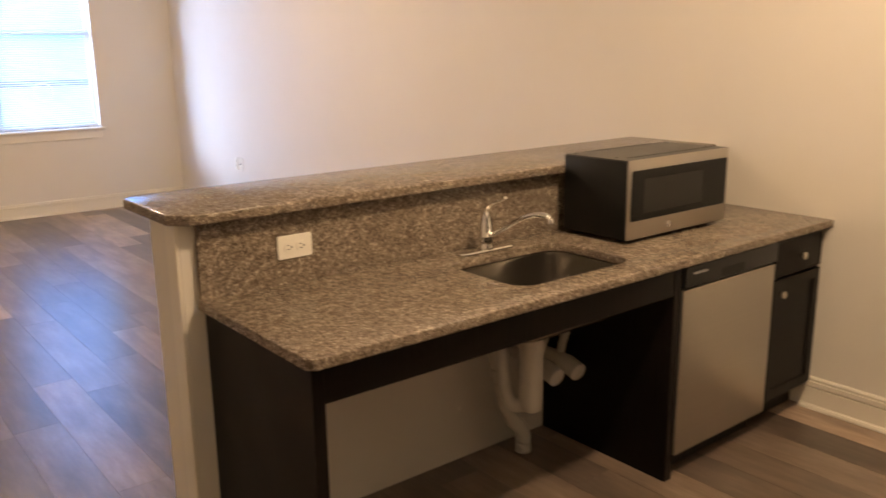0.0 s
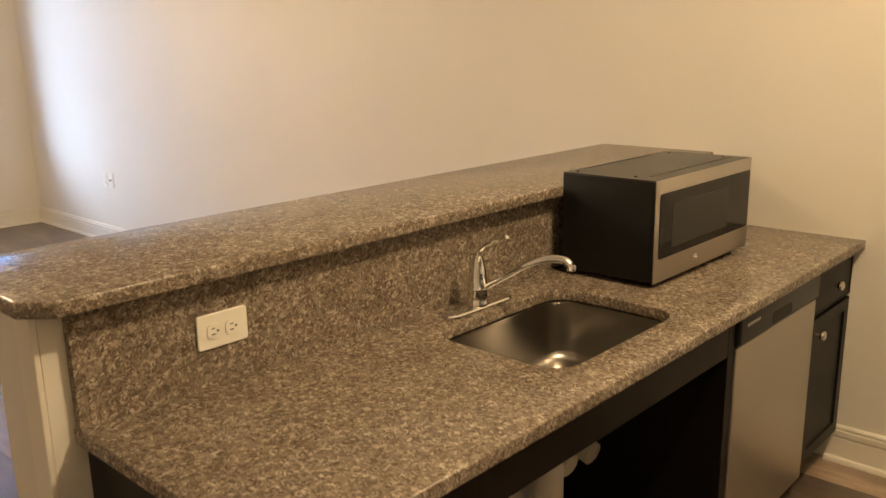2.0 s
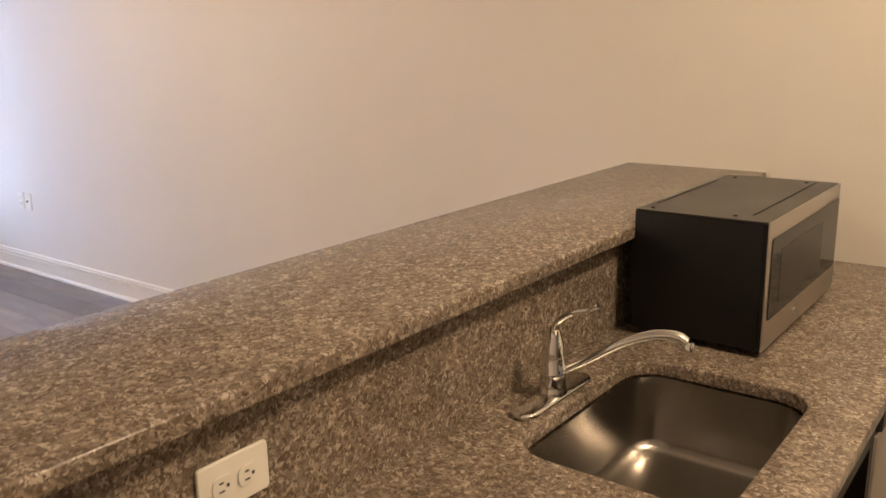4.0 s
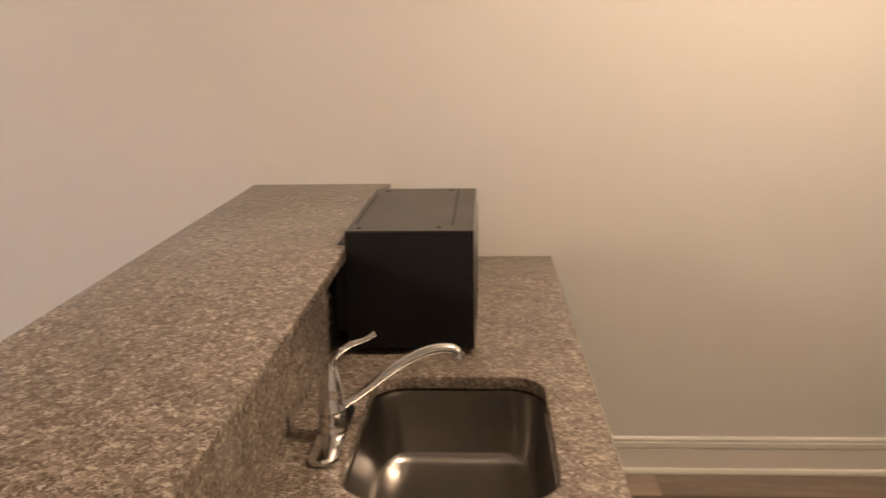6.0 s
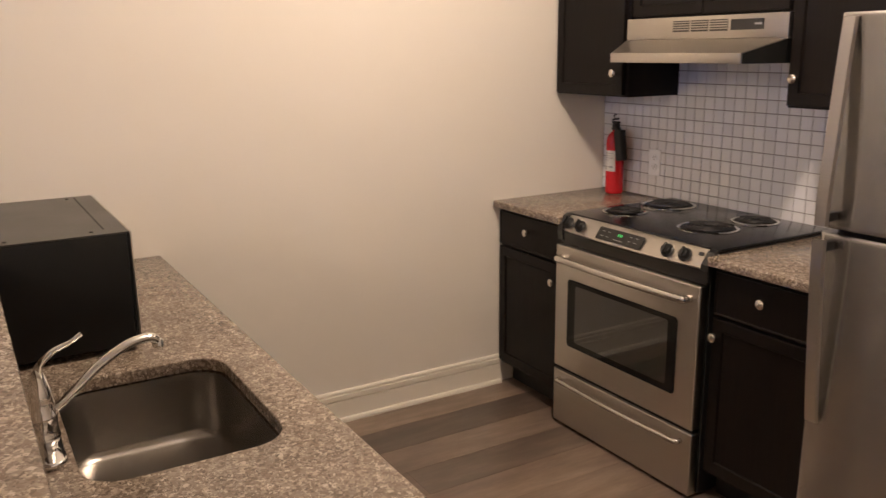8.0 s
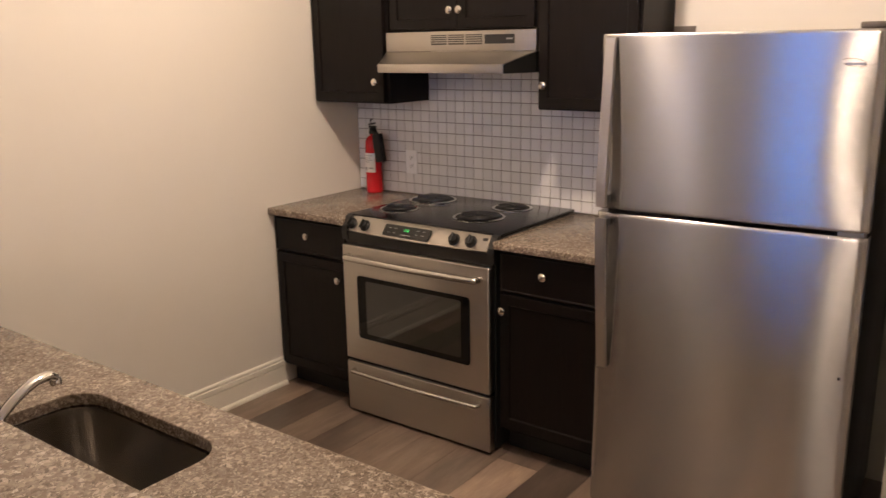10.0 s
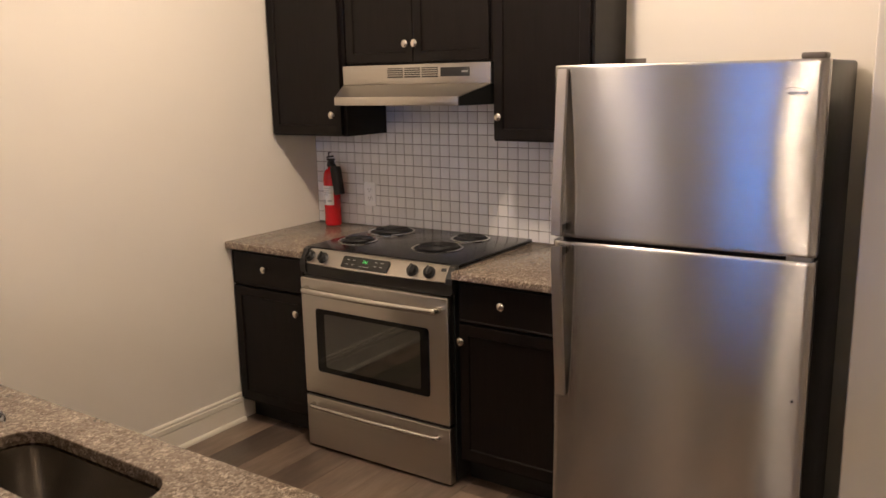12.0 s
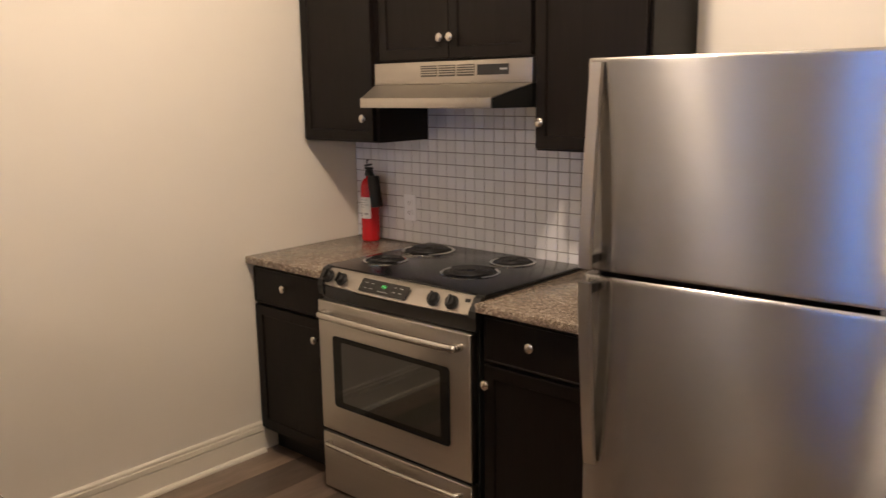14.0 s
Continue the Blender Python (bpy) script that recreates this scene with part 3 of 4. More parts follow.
part("door_mesh", plate_xz(rounded(MX0 + 0.09, MX1 - 0.165, MZ0 + 0.088, MZ1 - 0.072, 0.006, 4), MY0 - 0.0032, MY0 - 0.0027), material("mesh_screen", (0.022, 0.021, 0.019), 0.3, Specular_IOR_Level=0.2), door, "grey mesh window")
part("badge", lathe([(0.013, 0), (0.013, -0.002), (0.009, -0.003)], ((MX0 + MX1) / 2 - 0.06, MY0 - 0.0003, MZ0 + 0.028), "y", 20), CHROME, door, "round silver badge", True)
for x in (MX0 + 0.05, MX1 - 0.05):
    for y in (MY0 + 0.06, MY1 - 0.04):
        part("foot", lathe([(0.012, 0.0), (0.014, 0.019)], (x, y, CZ + 0.0005), "z", 12), MATT, micro)

# base under the worktop
PF = 1.562
panel = tagged(part("end_panel", box(CX0 + 0.019, CX0 + 0.054, PF - 0.012, HY0 - 0.001, 0, CZ - 0.0315, 0.0015), WOOD), "dark espresso wood end panel under worktop", "panel")
tagged(part("apron_rail", box(CX0 + 0.055, 2.272, PF - 0.012, PF + 0.008, CZ - 0.130, CZ - 0.0315, 0.0015), WOOD), "dark espresso wood apron above knee space", "apron")
tagged(part("side_panel", box(2.273, 2.311, PF - 0.012, HY0 - 0.001, 0, CZ - 0.0315, 0.0015), WOOD), "dark espresso wood panel beside dishwasher", "panel")

dish = thing("dishwasher", "stainless dishwasher with black control strip", "dishwasher", 2.6, 1.85, 0)
DX0, DX1 = 2.320, 2.900
part("tub", box(DX0 + 0.006, DX1 - 0.006, PF + 0.016, HY0 - 0.03, 0.10, CZ - 0.036), MATT, dish)
part("door", box(DX0, DX1, PF - 0.016, PF + 0.014, 0.088, 0.698, 0.004, 3), STEEL, dish, "brushed stainless door", True)
ctl = part("control_panel", box(DX0, DX1, PF - 0.024, PF + 0.014, 0.706, CZ - 0.036, 0.006, 3), BLACK, dish, "glossy black control strip", True)
part("handle_pocket", plate_xz(rounded(2.53, 2.67, 0.714, 0.748, 0.012, 5), PF - 0.0252, PF - 0.0243), MATT, ctl)
part("button_strip", box(2.36, 2.44, PF - 0.0252, PF - 0.0243, 0.752, 0.760), GREY, ctl)
part("toe_kick", box(DX0 + 0.004, DX1 - 0.004, PF + 0.05, PF + 0.065, 0, 0.086), MATT, dish)


def base_cabinet(name, label, x0, x1, y_back, y_face, s, top, drawer_z, knobs, group):
    """A base cabinet with one drawer over one door; s: the way its front faces."""
    ob = thing(name, label, "cabinet", (x0 + x1) / 2, (y_back + y_face) / 2, 0, group)
    ys = sorted((y_back, y_face - s * 0.02))
    b = box(x0 + 0.001, x1 - 0.001, ys[0], ys[1], 0.10, top, 0.001)
    part("body", b, WOOD, ob)
    ys = sorted((y_back, y_face - s * 0.085))
    part("toe_kick", box(x0 + 0.004, x1 - 0.004, ys[0], ys[1], 0, 0.099), MATT, ob)
    fx0, fx1 = x0 + 0.012, x1 - 0.012
    drawer = part("drawer_front", shaker(fx0, fx1, drawer_z + 0.006, top - 0.012, y_face - s * 0.0195, y_face, 0.006, 0.003), WOOD, ob)
    leaf = part("door", shaker(fx0, fx1, 0.118, drawer_z - 0.006, y_face - s * 0.0195, y_face, 0.058, 0.007), WOOD, ob)
    knob(drawer, knobs[0], y_face + s * 0.0003, knobs[1], s)
    knob(leaf, knobs[2], y_face + s * 0.0003, knobs[3], s)
    return ob


base_cabinet("base_cabinet", "narrow dark espresso base cabinet beside dishwasher", 2.905, XE - 0.002, HY0 - 0.002, PF - 0.008, -1, CZ - 0.0315, 0.625, (3.09, 0.70, 2.955, 0.565), "base cabinets")

# plumbing in the knee space
pipes = thing("sink_plumbing", "white wrapped drain trap and supply pipes under sink", "pipes", 1.85, 1.9, 0.15)
part("tailpiece", lathe([(0.004, -0.312), (0.022, -0.309), (0.035, -0.298), (0.041, -0.280), (0.041, 0.0), (0.03, 0.012)], (1.88, 1.83, 0.602), "z", 24), PIPE, pipes, "thick white wrapped drain tailpiece", True)
pts = glide([(1.872, 1.845, 0.315), (1.852, 1.885, 0.308), (1.838, 1.91, 0.36), (1.834, 1.92, 0.44), (1.832, 1.93, 0.52), (1.845, 1.97, 0.575), (1.87, 2.03, 0.57), (1.90, 2.05, 0.52)])
part("trap", tube(pts, 0.026, 16), PIPE, pipes, "", True)
pts = glide([(1.90, 2.05, 0.515), (1.912, 2.045, 0.44), (1.928, 2.03, 0.34), (1.935, 2.03, 0.25), (1.975, 2.03, 0.17), (2.032, 2.03, 0.105), (2.043, 2.03, 0.04), (2.043, 2.03, 0.012)])
arm = part("drain_arm", tube(pts, 0.030, 16), PIPE, pipes, "", True)
for x, y, z in ((1.909, 2.046, 0.455), (1.924, 2.033, 0.362)):
    part("slip_nut", lathe([(0.031, -0.018), (0.037, -0.014), (0.038, 0.012), (0.031, 0.018)], (x, y, z), "z", 12), PIPE, arm, "", True)
for x, z, top_x in ((2.075, 0.346, 2.130), (2.190, 0.338, 2.240)):
    pts = [Vector((x, 1.885, z - 0.006)), Vector((x, 1.892, z - 0.004)), Vector((x + 0.004, 1.95, z + 0.012)), Vector((x + 0.010, 2.02, z + 0.022)), Vector((x + 0.012, 2.153, z + 0.024))]
    valve = part("stop_valve", tube(pts, lambda t: 0.020 if t < 0.1 else (0.035 if t < 0.6 else 0.024), 18), PIPE, pipes, "wrapped white valve", True)
    pts = glide([(x + 0.008, 2.0, z + 0.02), (x + 0.024, 2.0, z + 0.07), (top_x, 2.0, z + 0.15), (top_x - 0.01, 2.01, z + 0.26), (top_x - 0.05, 2.03, z + 0.40)])
    part("supply_line", tube(pts, 0.0165, 12), PIPE, valve, "", True)

# ---- stove wall ----
SY, SZ = 0.052, 0.873
LX, RX = 2.806, 2.046
base_cabinet("base_cabinet", "dark espresso base cabinet between wall and range", LX + 0.006, XE - 0.002, YS + 0.002, SY - 0.010, 1, SZ - 0.032, 0.672, (3.045, 0.765, 2.862, 0.588), "base cabinets")
base_cabinet("base_cabinet", "dark espresso base cabinet between range and fridge", 1.575, RX - 0.006, YS + 0.002, SY - 0.010, 1, SZ - 0.032, 0.672, (1.832, 0.765, 2.008, 0.605), "base cabinets")
tagged(part("worktop", box(LX + 0.003, XE - 0.001, YS + 0.009, SY + 0.018, SZ - 0.031, SZ, 0.005, 3), GRANITE, None, "", True), "short granite worktop between wall and range", "worktop")
tagged(part("worktop", box(1.572, RX - 0.003, YS + 0.009, SY + 0.018, SZ - 0.031, SZ, 0.005, 3), GRANITE, None, "", True), "short granite worktop between range and fridge", "worktop")

# range
stove = thing("electric_range", "stainless slide-in electric coil range with black cooktop", "range", (LX + RX) / 2, -0.25, 0)
FY1 = 0.085
part("body", box(RX + 0.002, LX - 0.002, YS + 0.03, FY1 - 0.046, 0.012, SZ - 0.004, 0.002), BLACK, stove)
part("storage_drawer", box(RX + 0.004, LX - 0.004, FY1 - 0.040, FY1, 0.012, 0.243, 0.005, 3), STEEL, stove, "brushed stainless drawer front", True)
for z, r_, w_, name in ((0.206, 0.0095, 0.062, "drawer_handle"), (0.722, 0.0135, 0.056, "door_handle")):
    a, c = RX + w_, LX - w_
    d = 0.028 if z < 0.5 else 0.036
    pts = glide([(a - 0.012, FY1 - 0.002, z), (a - 0.008, FY1 + d * 0.65, z), (a + 0.03, FY1 + d * 0.95, z), ((a + c) / 2, FY1 + d * 1.2, z), (c - 0.03, FY1 + d * 0.95, z), (c + 0.008, FY1 + d * 0.65, z), (c + 0.012, FY1 - 0.002, z)], 10)
    handle = tube(pts, r_, 16)
    if z < 0.5:
        part(name, handle, BAR_STEEL, stove, "curved stainless bar handle", True)
    else:
        door_handle = handle
b = box(RX + 0.004, LX - 0.004, FY1 - 0.042, FY1, 0.258, 0.770, 0.006, 3)
oven = part("oven_door", b, STEEL, stove, "brushed stainless oven door", True)
part("door_handle", door_handle, BAR_STEEL, oven, "curved stainless bar handle", True)
part("window_frame", plate_xz(rounded(2.137, 2.722, 0.362, 0.642, 0.016, 6), FY1 + 0.0002, FY1 + 0.003, 0.001, 1), MICRO_GLASS, oven, "black glass window border")
part("window_glass", plate_xz(rounded(2.178, 2.672, 0.388, 0.624, 0.010, 5), FY1 + 0.0034, FY1 + 0.0042), OVEN_GLASS, oven, "dark see-through oven glass")
part("window_seam", box(RX + 0.01, LX - 0.01, FY1 - 0.03, FY1 - 0.012, 0.244, 0.257), MATT, stove)
# control panel, bowed towards the room
n_ = 12
b = bmesh.new()
rows = []
for k in range(n_ + 1):
    u = k / n_
    x = RX - 0.004 + (LX - RX + 0.008) * u
    bow = 0.026 * (1 - (2 * u - 1) ** 2)
    rows.append([b.verts.new((x, y, z)) for y, z in ((0.012, SZ + 0.014), (0.028 + bow * 0.5, SZ + 0.008), (0.062 + bow, SZ - 0.044), (0.058 + bow, SZ - 0.049), (0.012, SZ - 0.049))])
for p, q in zip(rows, rows[1:]):
    for j in range(5):
        b.faces.new((p[j], p[(j + 1) % 5], q[(j + 1) % 5], q[j]))
b.faces.new(rows[0])
b.faces.new(rows[-1])
panel_ob = part("control_panel", b, STEEL, stove, "bowed brushed stainless control panel", True)
for x0, x1 in ((RX - 0.008, RX + 0.022), (LX - 0.022, LX + 0.008)):
    part("panel_end_cap", extrude_profile([(0.010, SZ + 0.017), (0.024, SZ + 0.016), (0.040, SZ + 0.009), (0.068, SZ - 0.030), (0.072, SZ - 0.052), (0.066, SZ - 0.088), (0.010, SZ - 0.095)], x0, x1, "x"), BLACK, stove)
b = bmesh.new()
rows = []
for k in range(n_ + 1):
    u = k / n_
    x = RX + 0.004 + (LX - RX - 0.008) * u
    bow = 0.024 * (1 - (2 * u - 1) ** 2)
    rows.append([b.verts.new((x, y, z)) for y, z in ((0.01, SZ - 0.050), (0.062 + bow, SZ - 0.050), (0.060 + bow * 0.7, SZ - 0.072), (0.058 + bow * 0.3, SZ - 0.100), (0.01, SZ - 0.100))])
for p, q in zip(rows, rows[1:]):
    for j in range(5):
        b.faces.new((p[j], p[(j + 1) % 5], q[(j + 1) % 5], q[j]))
b.faces.new(rows[0])
b.faces.new(rows[-1])
part("trim_band", b, BLACK, stove, "black band under control panel", True)
SLOPE = math.degrees(math.atan2(0.052, 0.040))


def on_panel(x, down):
    """A pose on the sloping control panel; local z points out of it."""
    u = (x - RX + 0.004) / (LX - RX + 0.008)
    bow = 0.026 * (1 - (2 * u - 1) ** 2)
    y, z = 0.028 + bow * (0.5 + 0.5 * down) + 0.034 * down, SZ + 0.008 - 0.052 * down
    yaw = math.degrees(math.atan(0.026 * 4 * (2 * u - 1) / (LX - RX)))
    return pose(x, y, z, 0, 0, 180 - yaw) @ pose(0, 0, 0, SLOPE, 0, 0)


def put(b, m):
    bmesh.ops.transform(b, matrix=m, verts=b.verts[:])
    return b


for x in (2.768, 2.690, 2.226, 2.150):
    m = on_panel(x, 0.5)
    k = part("burner_knob", put(lathe([(0.025, 0.0005), (0.025, 0.004), (0.021, 0.007), (0.019, 0.018), (0.016, 0.021), (0.002, 0.022)], (0, 0, 0), "z", 24), m), BLACK, panel_ob, "black ribbed burner knob", True)
    part("knob_grip", put(box(-0.0045, 0.0045, -0.019, 0.019, 0.0222, 0.030, 0.002), m), BLACK, k)
m = on_panel(2.458, 0.5) @ pose(0, 0, 0.001)
disp = part("clock_panel", put(prism(rounded(-0.120, 0.120, -0.026, 0.026, 0.008, 5), 0.0, 0.003, 0.0008, 1), m), GLASS_BLACK, panel_ob, "black touch panel with green clock")
part("clock_digits", text_mesh("7:53", 0.0145, m @ pose(0.0, 0.006, 0.0042)), GREEN, disp, "green clock digits")
for u, v, w in ((-0.09, 0.010, 0.016), (-0.06, 0.010, 0.014), (-0.09, -0.010, 0.016), (-0.06, -0.010, 0.014), (0.055, 0.012, 0.014), (0.085, 0.012, 0.016), (0.055, -0.006, 0.014), (0.085, -0.006, 0.016), (0.0, -0.014, 0.05)):
    part("button_mark", put(box(u - w / 2, u + w / 2, v - 0.001, v + 0.001, 0.0032, 0.0036), m), GREY, disp)
part("maker_mark", put(box(-0.03, 0.03, -0.0015, 0.0015, 0.0005, 0.001), on_panel(2.45, 0.93)), GREY, panel_ob)
part("indicator", put(box(-0.010, 0.010, -0.006, 0.006, 0.0005, 0.002), on_panel(2.092, 0.25)), MATT, panel_ob)

top = part("cooktop", box(RX - 0.010, LX + 0.010, YS + 0.012, 0.022, SZ + 0.003, SZ + 0.017, 0.004, 3), COOKTOP, stove, "glossy black cooktop", True)
CT = SZ + 0.0172
for x, y, r in ((2.690, -0.170, 0.074), (2.690, -0.415, 0.096), (2.290, -0.205, 0.096), (2.275, -0.440, 0.074)):
    burner = part("burner", lathe([(r + 0.014, 0.0), (r + 0.014, 0.003), (r + 0.008, 0.0055), (r + 0.004, 0.003), (r + 0.002, 0.001), (r, 0.0006)], (x, y, CT), "z", 36), CHROME, stove, "chrome drip bowl with black coil", True)
    part("drip_pan", lathe([(r + 0.0015, 0.0), (r + 0.0015, 0.002), (r - 0.01, 0.0012), (0.004, 0.0010)], (x, y, CT + 0.0008), "z", 32), MATT, burner, "blackened drip pan", True)
    turns = 4 if r < 0.09 else 5
    pts = [Vector((x + q * math.cos(a), y + q * math.sin(a), CT + 0.0072)) for a, q in ((2 * math.pi * turns * t, 0.018 + (r - 0.026) * t) for t in np.linspace(0, 1, turns * 26))]
    part("coil", tube(pts, 0.0044, 8, 0.8), COIL, burner, "black heating coil", True)

# range hood
HZ = 1.642
hood = thing("range_hood", "stainless under-cabinet range hood with vent slots", "range hood", (LX + RX) / 2, -0.4, 1.48)
b = box(RX + 0.006, LX - 0.004, YS + 0.002, -0.250, 1.560, HZ - 0.002, 0.002)
fascia = part("fascia", b, STEEL, hood, "brushed stainless fascia", True)
b = bmesh.new()
v = [b.verts.new(q) for q in ((RX + 0.006, -0.2495, 1.559), (LX - 0.004, -0.2495, 1.559), (2.722, -0.100, 1.513), (2.107, -0.100, 1.513),
                              (RX + 0.006, -0.2495, 1.555), (LX - 0.004, -0.2495, 1.555), (2.722, -0.103, 1.509), (2.107, -0.103, 1.509))]
for q in ((0, 1, 2, 3), (4, 5, 6, 7), (0, 1, 5, 4), (1, 2, 6, 5), (2, 3, 7, 6), (3, 0, 4, 7)):
    b.faces.new([v[i] for i in q])
part("canopy", b, STEEL, hood, "sloping stainless canopy")
part("lip", box(2.105, 2.724, -0.104, -0.096, 1.478, 1.513, 0.002), STEEL, hood, "", True)
for s, x0, x1 in ((1, RX + 0.006, 2.106), (-1, LX - 0.004, 2.723)):
    b = bmesh.new()
    v = [b.verts.new(q) for q in ((x0, YS + 0.002, 1.478), (x0, -0.25, 1.478), (x1, -0.1035, 1.478), (x1, -0.1035, 1.510), (x0, -0.25, 1.557), (x0, YS + 0.002, 1.557))]
    w = [b.verts.new((q.co.x + s * 0.003, q.co.y, q.co.z)) for q in v]
    b.faces.new((v[0], v[1], v[4], v[5]))
    b.faces.new((v[1], v[2], v[3], v[4]))
    b.faces.new((w[0], w[1], w[4], w[5]))
    b.faces.new((w[1], w[2], w[3], w[4]))
    for i in range(6):
        b.faces.new((v[i], v[(i + 1) % 6], w[(i + 1) % 6], w[i]))
    part("side", b, CASE, hood, "dark hood side")
part("underside", box(RX + 0.012, LX - 0.010, YS + 0.003, -0.255, 1.483, 1.487), MATT, hood)
for k in range(3):
    x0 = 2.556 - 0.088 * k
    v_ = part("vent", box(x0 - 0.080, x0, -0.2496, -0.2488, 1.586, 1.626), SLOT, fascia, "slotted vent")
    for j in range(4):
        part("louvre", box(x0 - 0.080, x0, -0.2486, -0.2470, 1.5925 + 0.0085 * j, 1.5962 + 0.0085 * j), STEEL, v_)
sw = part("switch_panel", box(2.148, 2.286, -0.2496, -0.2482, 1.588, 1.624), BLACK, fascia, "black switch panel")
part("switch_mark", box(2.155, 2.185, -0.2481, -0.2477, 1.604, 1.610), GREY, sw)

# wall cabinets


def wall_cabinet(label, x0, x1, z0, z1, y_face, doors, knobs):
    ob = thing("wall_cabinet", label, "cabinet", (x0 + x1) / 2, -0.42, z0, "wall cabinets")
    part("body", box(x0 + 0.001, x1 - 0.001, YS + 0.002, y_face - 0.0205, z0, z1, 0.0015), WOOD, ob)
    for (a, c), (kx, kz) in zip(doors, knobs):
        leaf = part("door", shaker(a, c, z0 + 0.008, z1 - 0.01, y_face - 0.02, y_face, 0.056, 0.007), WOOD, ob)
        knob(leaf, kx, y_face + 0.0003, kz)
    return ob


UF = -0.262
wall_cabinet("tall dark espresso wall cabinet against side wall", 2.816, XE - 0.002, 1.333, 2.10, UF, [(2.835, XE - 0.02)], [(2.872, 1.430)])
wall_cabinet("short dark espresso double wall cabinet above hood", RX + 0.012, 2.815, HZ, 2.10, UF - 0.012, [(2.075, 2.438), (2.441, 2.80)], [(2.416, 1.724), (2.464, 1.724)])
wall_cabinet("tall dark espresso wall cabinet beside fridge", 1.632, RX + 0.011, 1.333, 2.10, UF, [(1.645, RX + 0.001)], [(2.016, 1.428)])

# fire extinguisher
ext = thing("fire_extinguisher", "red fire extinguisher with black hose and white label", "fire extinguisher", 3.125, -0.50, SZ)
EX, EY = 3.125, -0.505
part("cylinder", lathe([(0.036, 0.0005), (0.041, 0.006), (0.041, 0.235), (0.038, 0.258), (0.028, 0.276), (0.016, 0.284), (0.016, 0.292)], (EX, EY, SZ), "z", 32), RED, ext, "", True)
b = bmesh.new()
rows = []
for k in range(13):
    a = radians(20 + 120 * k / 12)
    rows.append([b.verts.new((EX + r * math.cos(a), EY + r * math.sin(a), SZ + z)) for r, z in ((0.0413, 0.105), (0.0413, 0.200), (0.0418, 0.200), (0.0418, 0.105))])
for p, q in zip(rows, rows[1:]):
    for j in range(4):
        b.faces.new((p[j], p[(j + 1) % 4], q[(j + 1) % 4], q[j]))
part("paper_label", b, LABEL, ext, "white printed label", True)
for j, (z, a0, a1) in enumerate(((0.188, 40, 120), (0.176, 40, 110), (0.166, 40, 125), (0.156, 40, 100), (0.128, 45, 80), (0.118, 45, 80), (0.128, 95, 125))):
    b = bmesh.new()
    rows = []
    for k in range(7):
        a = radians(a0 + (a1 - a0) * k / 6)
        rows.append([b.verts.new((EX + 0.0422 * math.cos(a), EY + 0.0422 * math.sin(a), SZ + z + h)) for h in (-0.0015 if j < 4 else -0.006, 0.0015)])
    for p, q in zip(rows, rows[1:]):
        b.faces.new((p[0], p[1], q[1], q[0]))
    part("label_print", b, GREY, ext)
part("valve", lathe([(0.019, 0.292), (0.020, 0.300), (0.016, 0.318), (0.012, 0.324)], (EX, EY, SZ), "z", 16), MATT, ext, "", True)
part("lever", box(EX - 0.020, EX + 0.022, EY - 0.009, EY + 0.009, SZ + 0.321, SZ + 0.331, 0.003), MATT, ext)
part("grip", put(box(-0.016, 0.024, -0.007, 0.007, 0, 0.009, 0.003), pose(EX, EY, SZ + 0.336, 0, 10, 0)), MATT, ext)
part("pull_pin", tube(glide([(EX + 0.012, EY, SZ + 0.345), (EX + 0.010, EY + 0.003, SZ + 0.360), (EX - 0.002, EY + 0.003, SZ + 0.362)]), 0.003, 8), MATT, ext)
pts = glide([(EX - 0.008, EY + 0.008, SZ + 0.308), (EX - 0.022, EY + 0.020, SZ + 0.308), (EX - 0.040, EY + 0.020, SZ + 0.292)])
hose = part("hose", tube(pts, 0.013, 12), MATT, ext, "black hose", True)
part("discharge_horn", put(prism(rounded(-0.025, 0.025, -0.018, 0.018, 0.011, 5), 0, 0.138, 0.005, 2), pose(EX - 0.062, EY + 0.016, SZ + 0.158, 0, 9, 0)), MATT, hose, "black plastic discharge horn", True)

outlet("tile_outlet", "white duplex outlet on tiled backsplash", 2.930, YS + 0.0098, 1.032, "n", False, WHITE)

# refrigerator, built about its own base and turned slightly
FW, FD = 0.772, 0.755
fridge = thing("refrigerator", "stainless top-freezer refrigerator with black sides", "refrigerator", 0, 0, 0)
hw = FW / 2
part("cabinet", box(-hw + 0.004, hw - 0.004, -FD, -0.075, 0.03, 1.612, 0.012, 3), FRIDGE_SIDE, fridge, "black textured cabinet", True)
part("toe_grille", box(-hw + 0.03, hw - 0.03, -0.11, -0.078, 0.008, 0.06), MATT, fridge)
for x in (-hw + 0.06, hw - 0.06):
    for y in (-0.13, -FD + 0.08):
        part("foot", lathe([(0.02, 0), (0.02, 0.029)], (x, y, 0.0005), "z", 12), MATT, fridge)


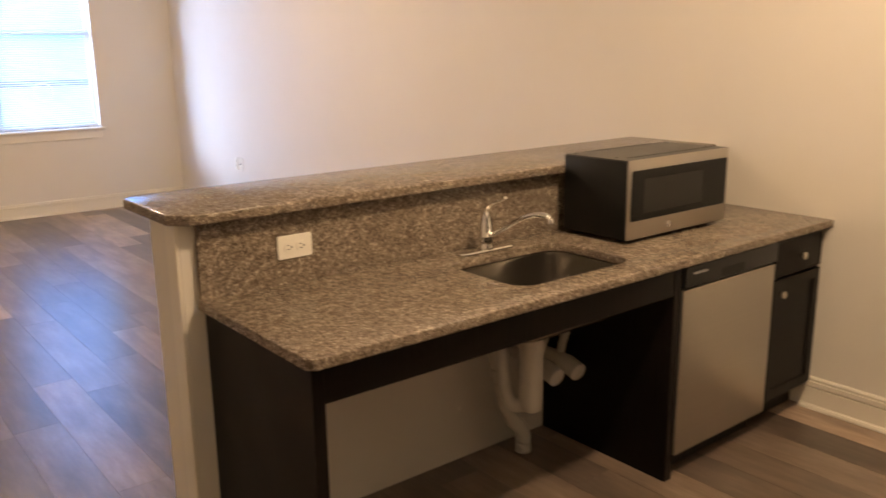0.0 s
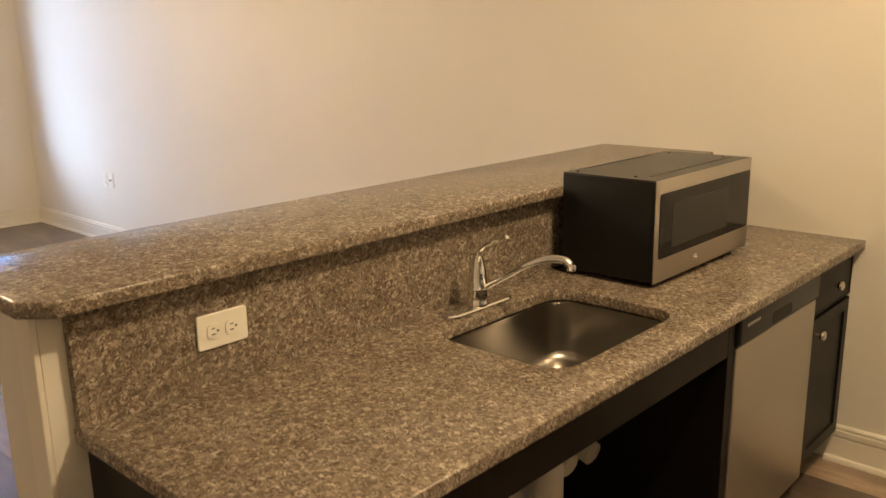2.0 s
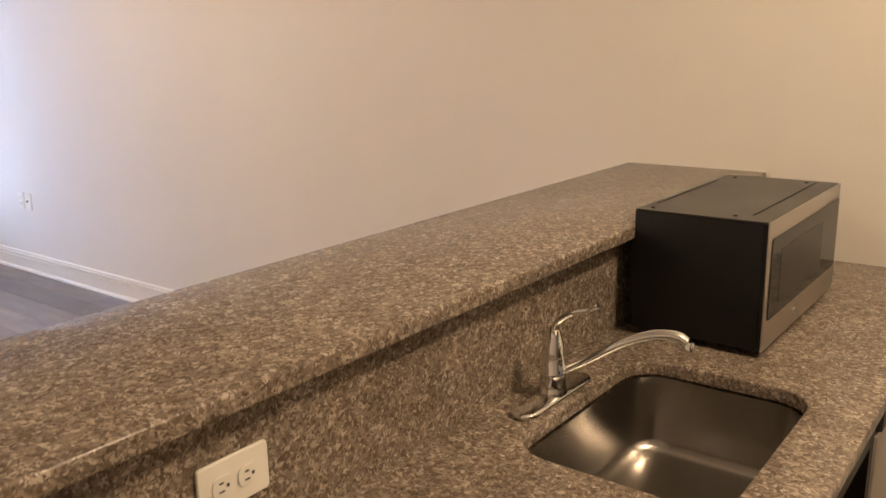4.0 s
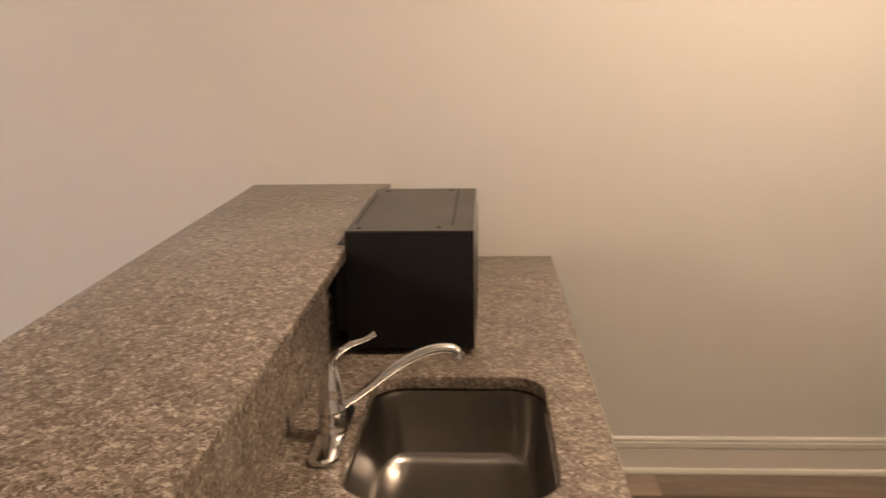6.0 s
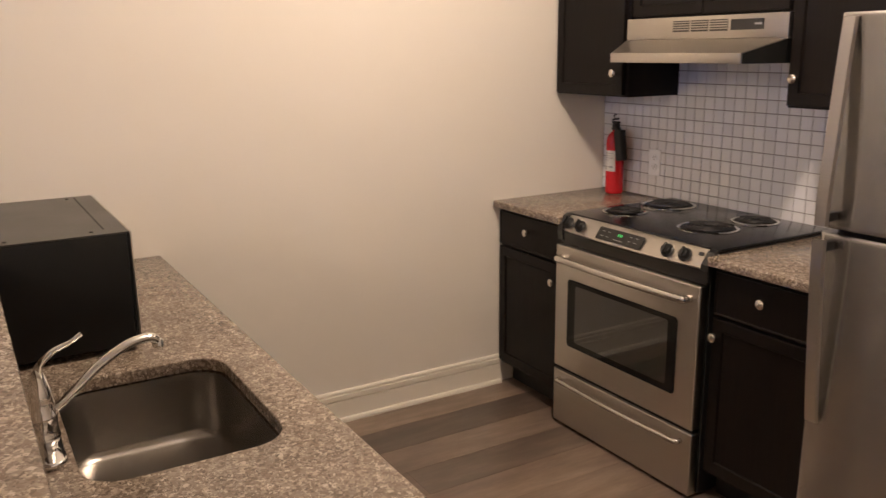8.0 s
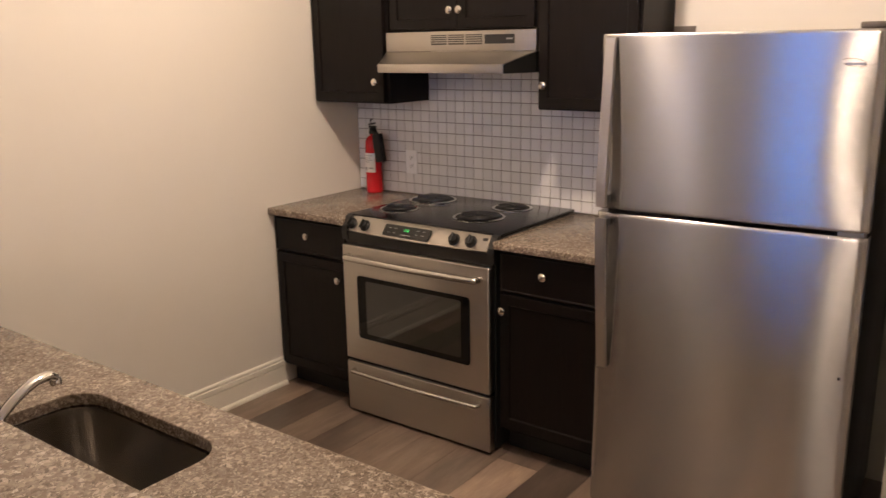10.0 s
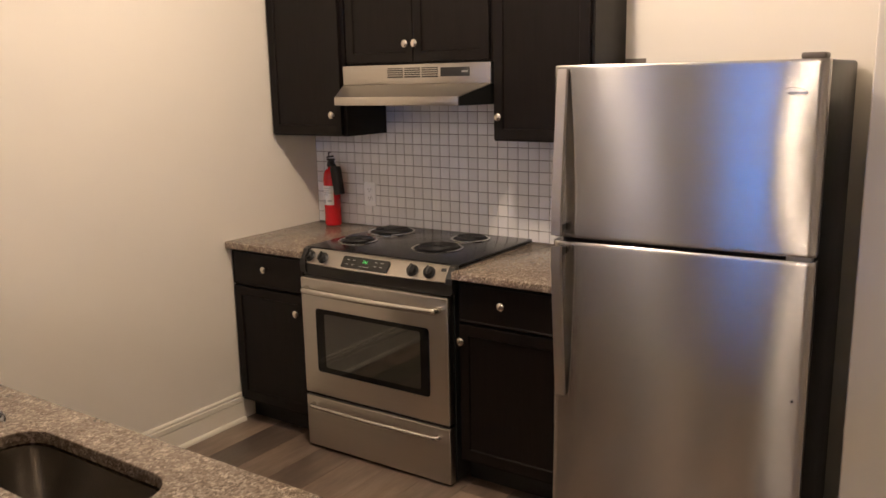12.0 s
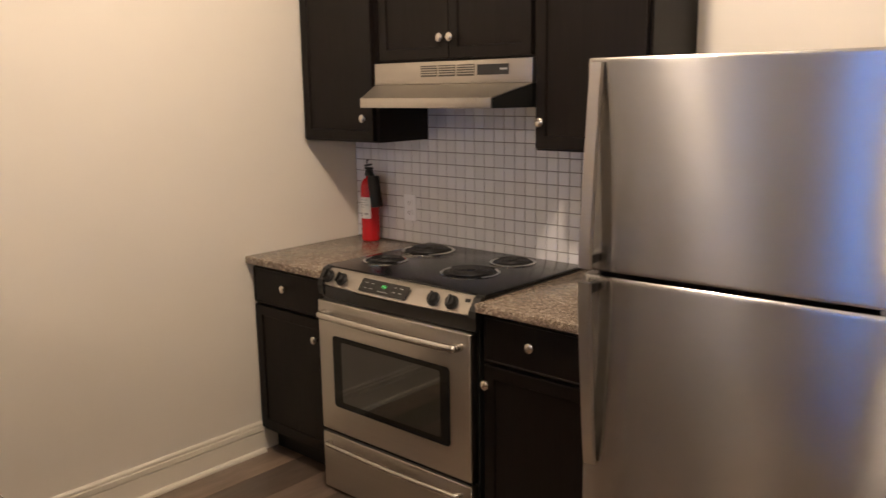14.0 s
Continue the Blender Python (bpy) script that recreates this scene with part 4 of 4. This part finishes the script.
def fridge_door(name, z0, z1):
    """A pillowed door: its front bows out, more so at half height, with rounded edges."""
    nx, nz = 72, 40
    b = bmesh.new()
    rows = []
    for j in range(nz + 1):
        w = j / nz
        z = z0 + (z1 - z0) * (0.5 - 0.5 * math.cos(math.pi * w))
        v = (z - z0) / (z1 - z0)
        swell = 0.25 + 0.75 * math.sin(math.pi * v) ** 0.7
        lip = 0.004 * max(0.0, 1 - min(z - z0, z1 - z) / 0.006) ** 2
        row = [b.verts.new((hw, -0.070, z))]
        for k in range(nx + 1):
            u = math.cos(math.pi * k / nx)
            ease, edge = max(0.0, abs(u) - 0.58) / 0.42, max(0.0, abs(u) - 0.955) / 0.045
            row.append(b.verts.new((u * hw, -0.0018 * u * u - 0.0072 * swell * ease ** 2 - 0.012 * edge ** 2 - lip, z)))
        row.append(b.verts.new((-hw, -0.070, z)))
        rows.append(row)
    for p, q in zip(rows, rows[1:]):
        for k in range(len(p)):
            b.faces.new((p[k], p[(k + 1) % len(p)], q[(k + 1) % len(p)], q[k]))
    b.faces.new(rows[0])
    b.faces.new(rows[-1])
    return part(name, b, FRIDGE_STEEL, fridge, "brushed stainless door", True)


freezer = fridge_door("freezer_door", 1.083, 1.612)
lower = fridge_door("fridge_door", 0.062, 1.070)
part("gasket", box(-hw + 0.012, hw - 0.012, -0.0745, -0.0705, 0.07, 1.605), MATT, fridge)
part("hinge", box(-hw + 0.01, -hw + 0.075, -0.065, -0.012, 1.0705, 1.0825), GREY, fridge, "grey centre hinge")
part("hinge_cap", box(-hw + 0.012, -hw + 0.075, -0.125, -0.045, 1.6125, 1.630, 0.006, 3), material("brown_grey_plastic", (0.11, 0.092, 0.078), 0.45), fridge, "grey plastic hinge cap", True)
for leaf, z0, z1, flip in ((freezer, 1.098, 1.602, 1), (lower, 0.560, 1.062, -1)):
    b = bmesh.new()
    hx, rows = hw - 0.037, []
    for k in range(17):
        t = k / 16
        z = z0 + (z1 - z0) * t
        e = t if flip > 0 else 1 - t
        out = 0.014 + 0.042 * min(1.0, (1 - e) * 1.15) ** 0.85
        rows.append([b.verts.new((hx + du, y, z)) for du, y in ((-0.017, out - 0.012), (-0.015, out), (0.015, out), (0.017, out - 0.012))])
    for p, q in zip(rows, rows[1:]):
        for j in range(4):
            b.faces.new((p[j], p[(j + 1) % 4], q[(j + 1) % 4], q[j]))
    b.faces.new(rows[0])
    b.faces.new(rows[-1])
    h = part("handle", b, STEEL, leaf, "flat stainless strap handle", True)
    zc = z0 + 0.02 if flip > 0 else z1 - 0.02
    part("handle_mount", box(hx - 0.011, hx + 0.011, -0.004, 0.038, zc - 0.012, zc + 0.012, 0.003), BLACK, h)
badge = part("maker_badge", plate_xz(rounded(-0.340, -0.292, 1.521, 1.528, 0.003, 4), -0.008, -0.0012), SILVER, freezer, "small grey maker badge")
pts = [Vector((-0.312 + 0.030 * math.cos(a), -0.0008, 1.528 + 0.010 * math.sin(a) + 0.004 * math.cos(a))) for a in np.linspace(0.3, 2 * math.pi - 0.5, 26)]
part("badge_swoosh", tube(pts, 0.0008, 6), material("badge_copper", (0.30, 0.17, 0.11), 0.35, 0.7), badge, "thin coppery swoosh")
part("magnet_dot", lathe([(0.004, 0), (0.004, 0.002)], (-0.352, -0.0045, 0.666), "y", 10), MATT, lower)
fridge.matrix_basis = pose(1.154, 0.222, 0, 0, 0, 2.6)

# ---- tiles and planks ----
tiles = structure("backsplash_wall", box(1.55, XE - 0.001, YS + 0.0005, YS + 0.006, SZ - 0.03, 1.640), GROUT, "white square mosaic tile backsplash with grey grout", "backsplash")
P = 0.0508


def tile_mesh():
    b = box(-P / 2 + 0.0014, P / 2 - 0.0014, 0.0, 0.0042, -P / 2 + 0.0014, P / 2 - 0.0014)
    f = max(b.faces, key=lambda q: q.calc_center_median().y)
    bmesh.ops.bevel(b, geom=list(f.edges), offset=0.0009, segments=1, affect="EDGES")
    me = bpy.data.meshes.new("tile")
    bmesh.ops.recalc_face_normals(b, faces=b.faces[:])
    b.to_mesh(me)
    b.free()
    me.materials.append(TILE)
    return me


TM = tile_mesh()
rest, count = bmesh.new(), 0
for i in range(34):
    for j in range(15):
        x, z = XE - 0.004 - P * (i + 0.5), SZ + 0.002 + P * (j + 0.5)
        if z > 1.333 and not RX < x < LX + 0.02:
            continue
        wob = random.uniform(-0.0004, 0.0004)
        if z < 1.50 and count < 300 and x > 1.95:
            t = new("tile", TM)
            t.parent = tiles
            t.location = (x, YS + 0.0052 + wob, z)
            count += 1
        else:
            box(x - P / 2 + 0.0014, x + P / 2 - 0.0014, YS + 0.0052, YS + 0.0094, z - P / 2 + 0.0014, z + P / 2 - 0.0014, bm=rest)
o = part("far_tiles", rest, TILE, tiles)
tagged(o, kind="stuff")

W_, L_ = 0.181, 1.22


def plank_mesh(length):
    b = box(-W_ / 2 + 0.0006, W_ / 2 - 0.0006, -length / 2 + 0.0006, length / 2 - 0.0006, -0.0055, 0.0)
    me = bpy.data.meshes.new("plank")
    bmesh.ops.recalc_face_normals(b, faces=b.faces[:])
    b.to_mesh(me)
    b.free()
    me.materials.append(PLANK)
    return me


rnd = random.Random(5)
full = plank_mesh(L_)
x = XE - W_ / 2
while x > XW - 0.05:
    y0 = YS if x > PX1 else HALL_Y
    y = y0 - rnd.uniform(0.1, 1.1)
    while y < YN:
        a, c = max(y, y0), min(y + L_, YN)
        if c - a > 0.03:
            o = new("plank", full if c - a > L_ - 0.001 else plank_mesh(c - a))
            o.parent = floor
            o.location = (x, (a + c) / 2, 0)
        y += L_
    x -= W_
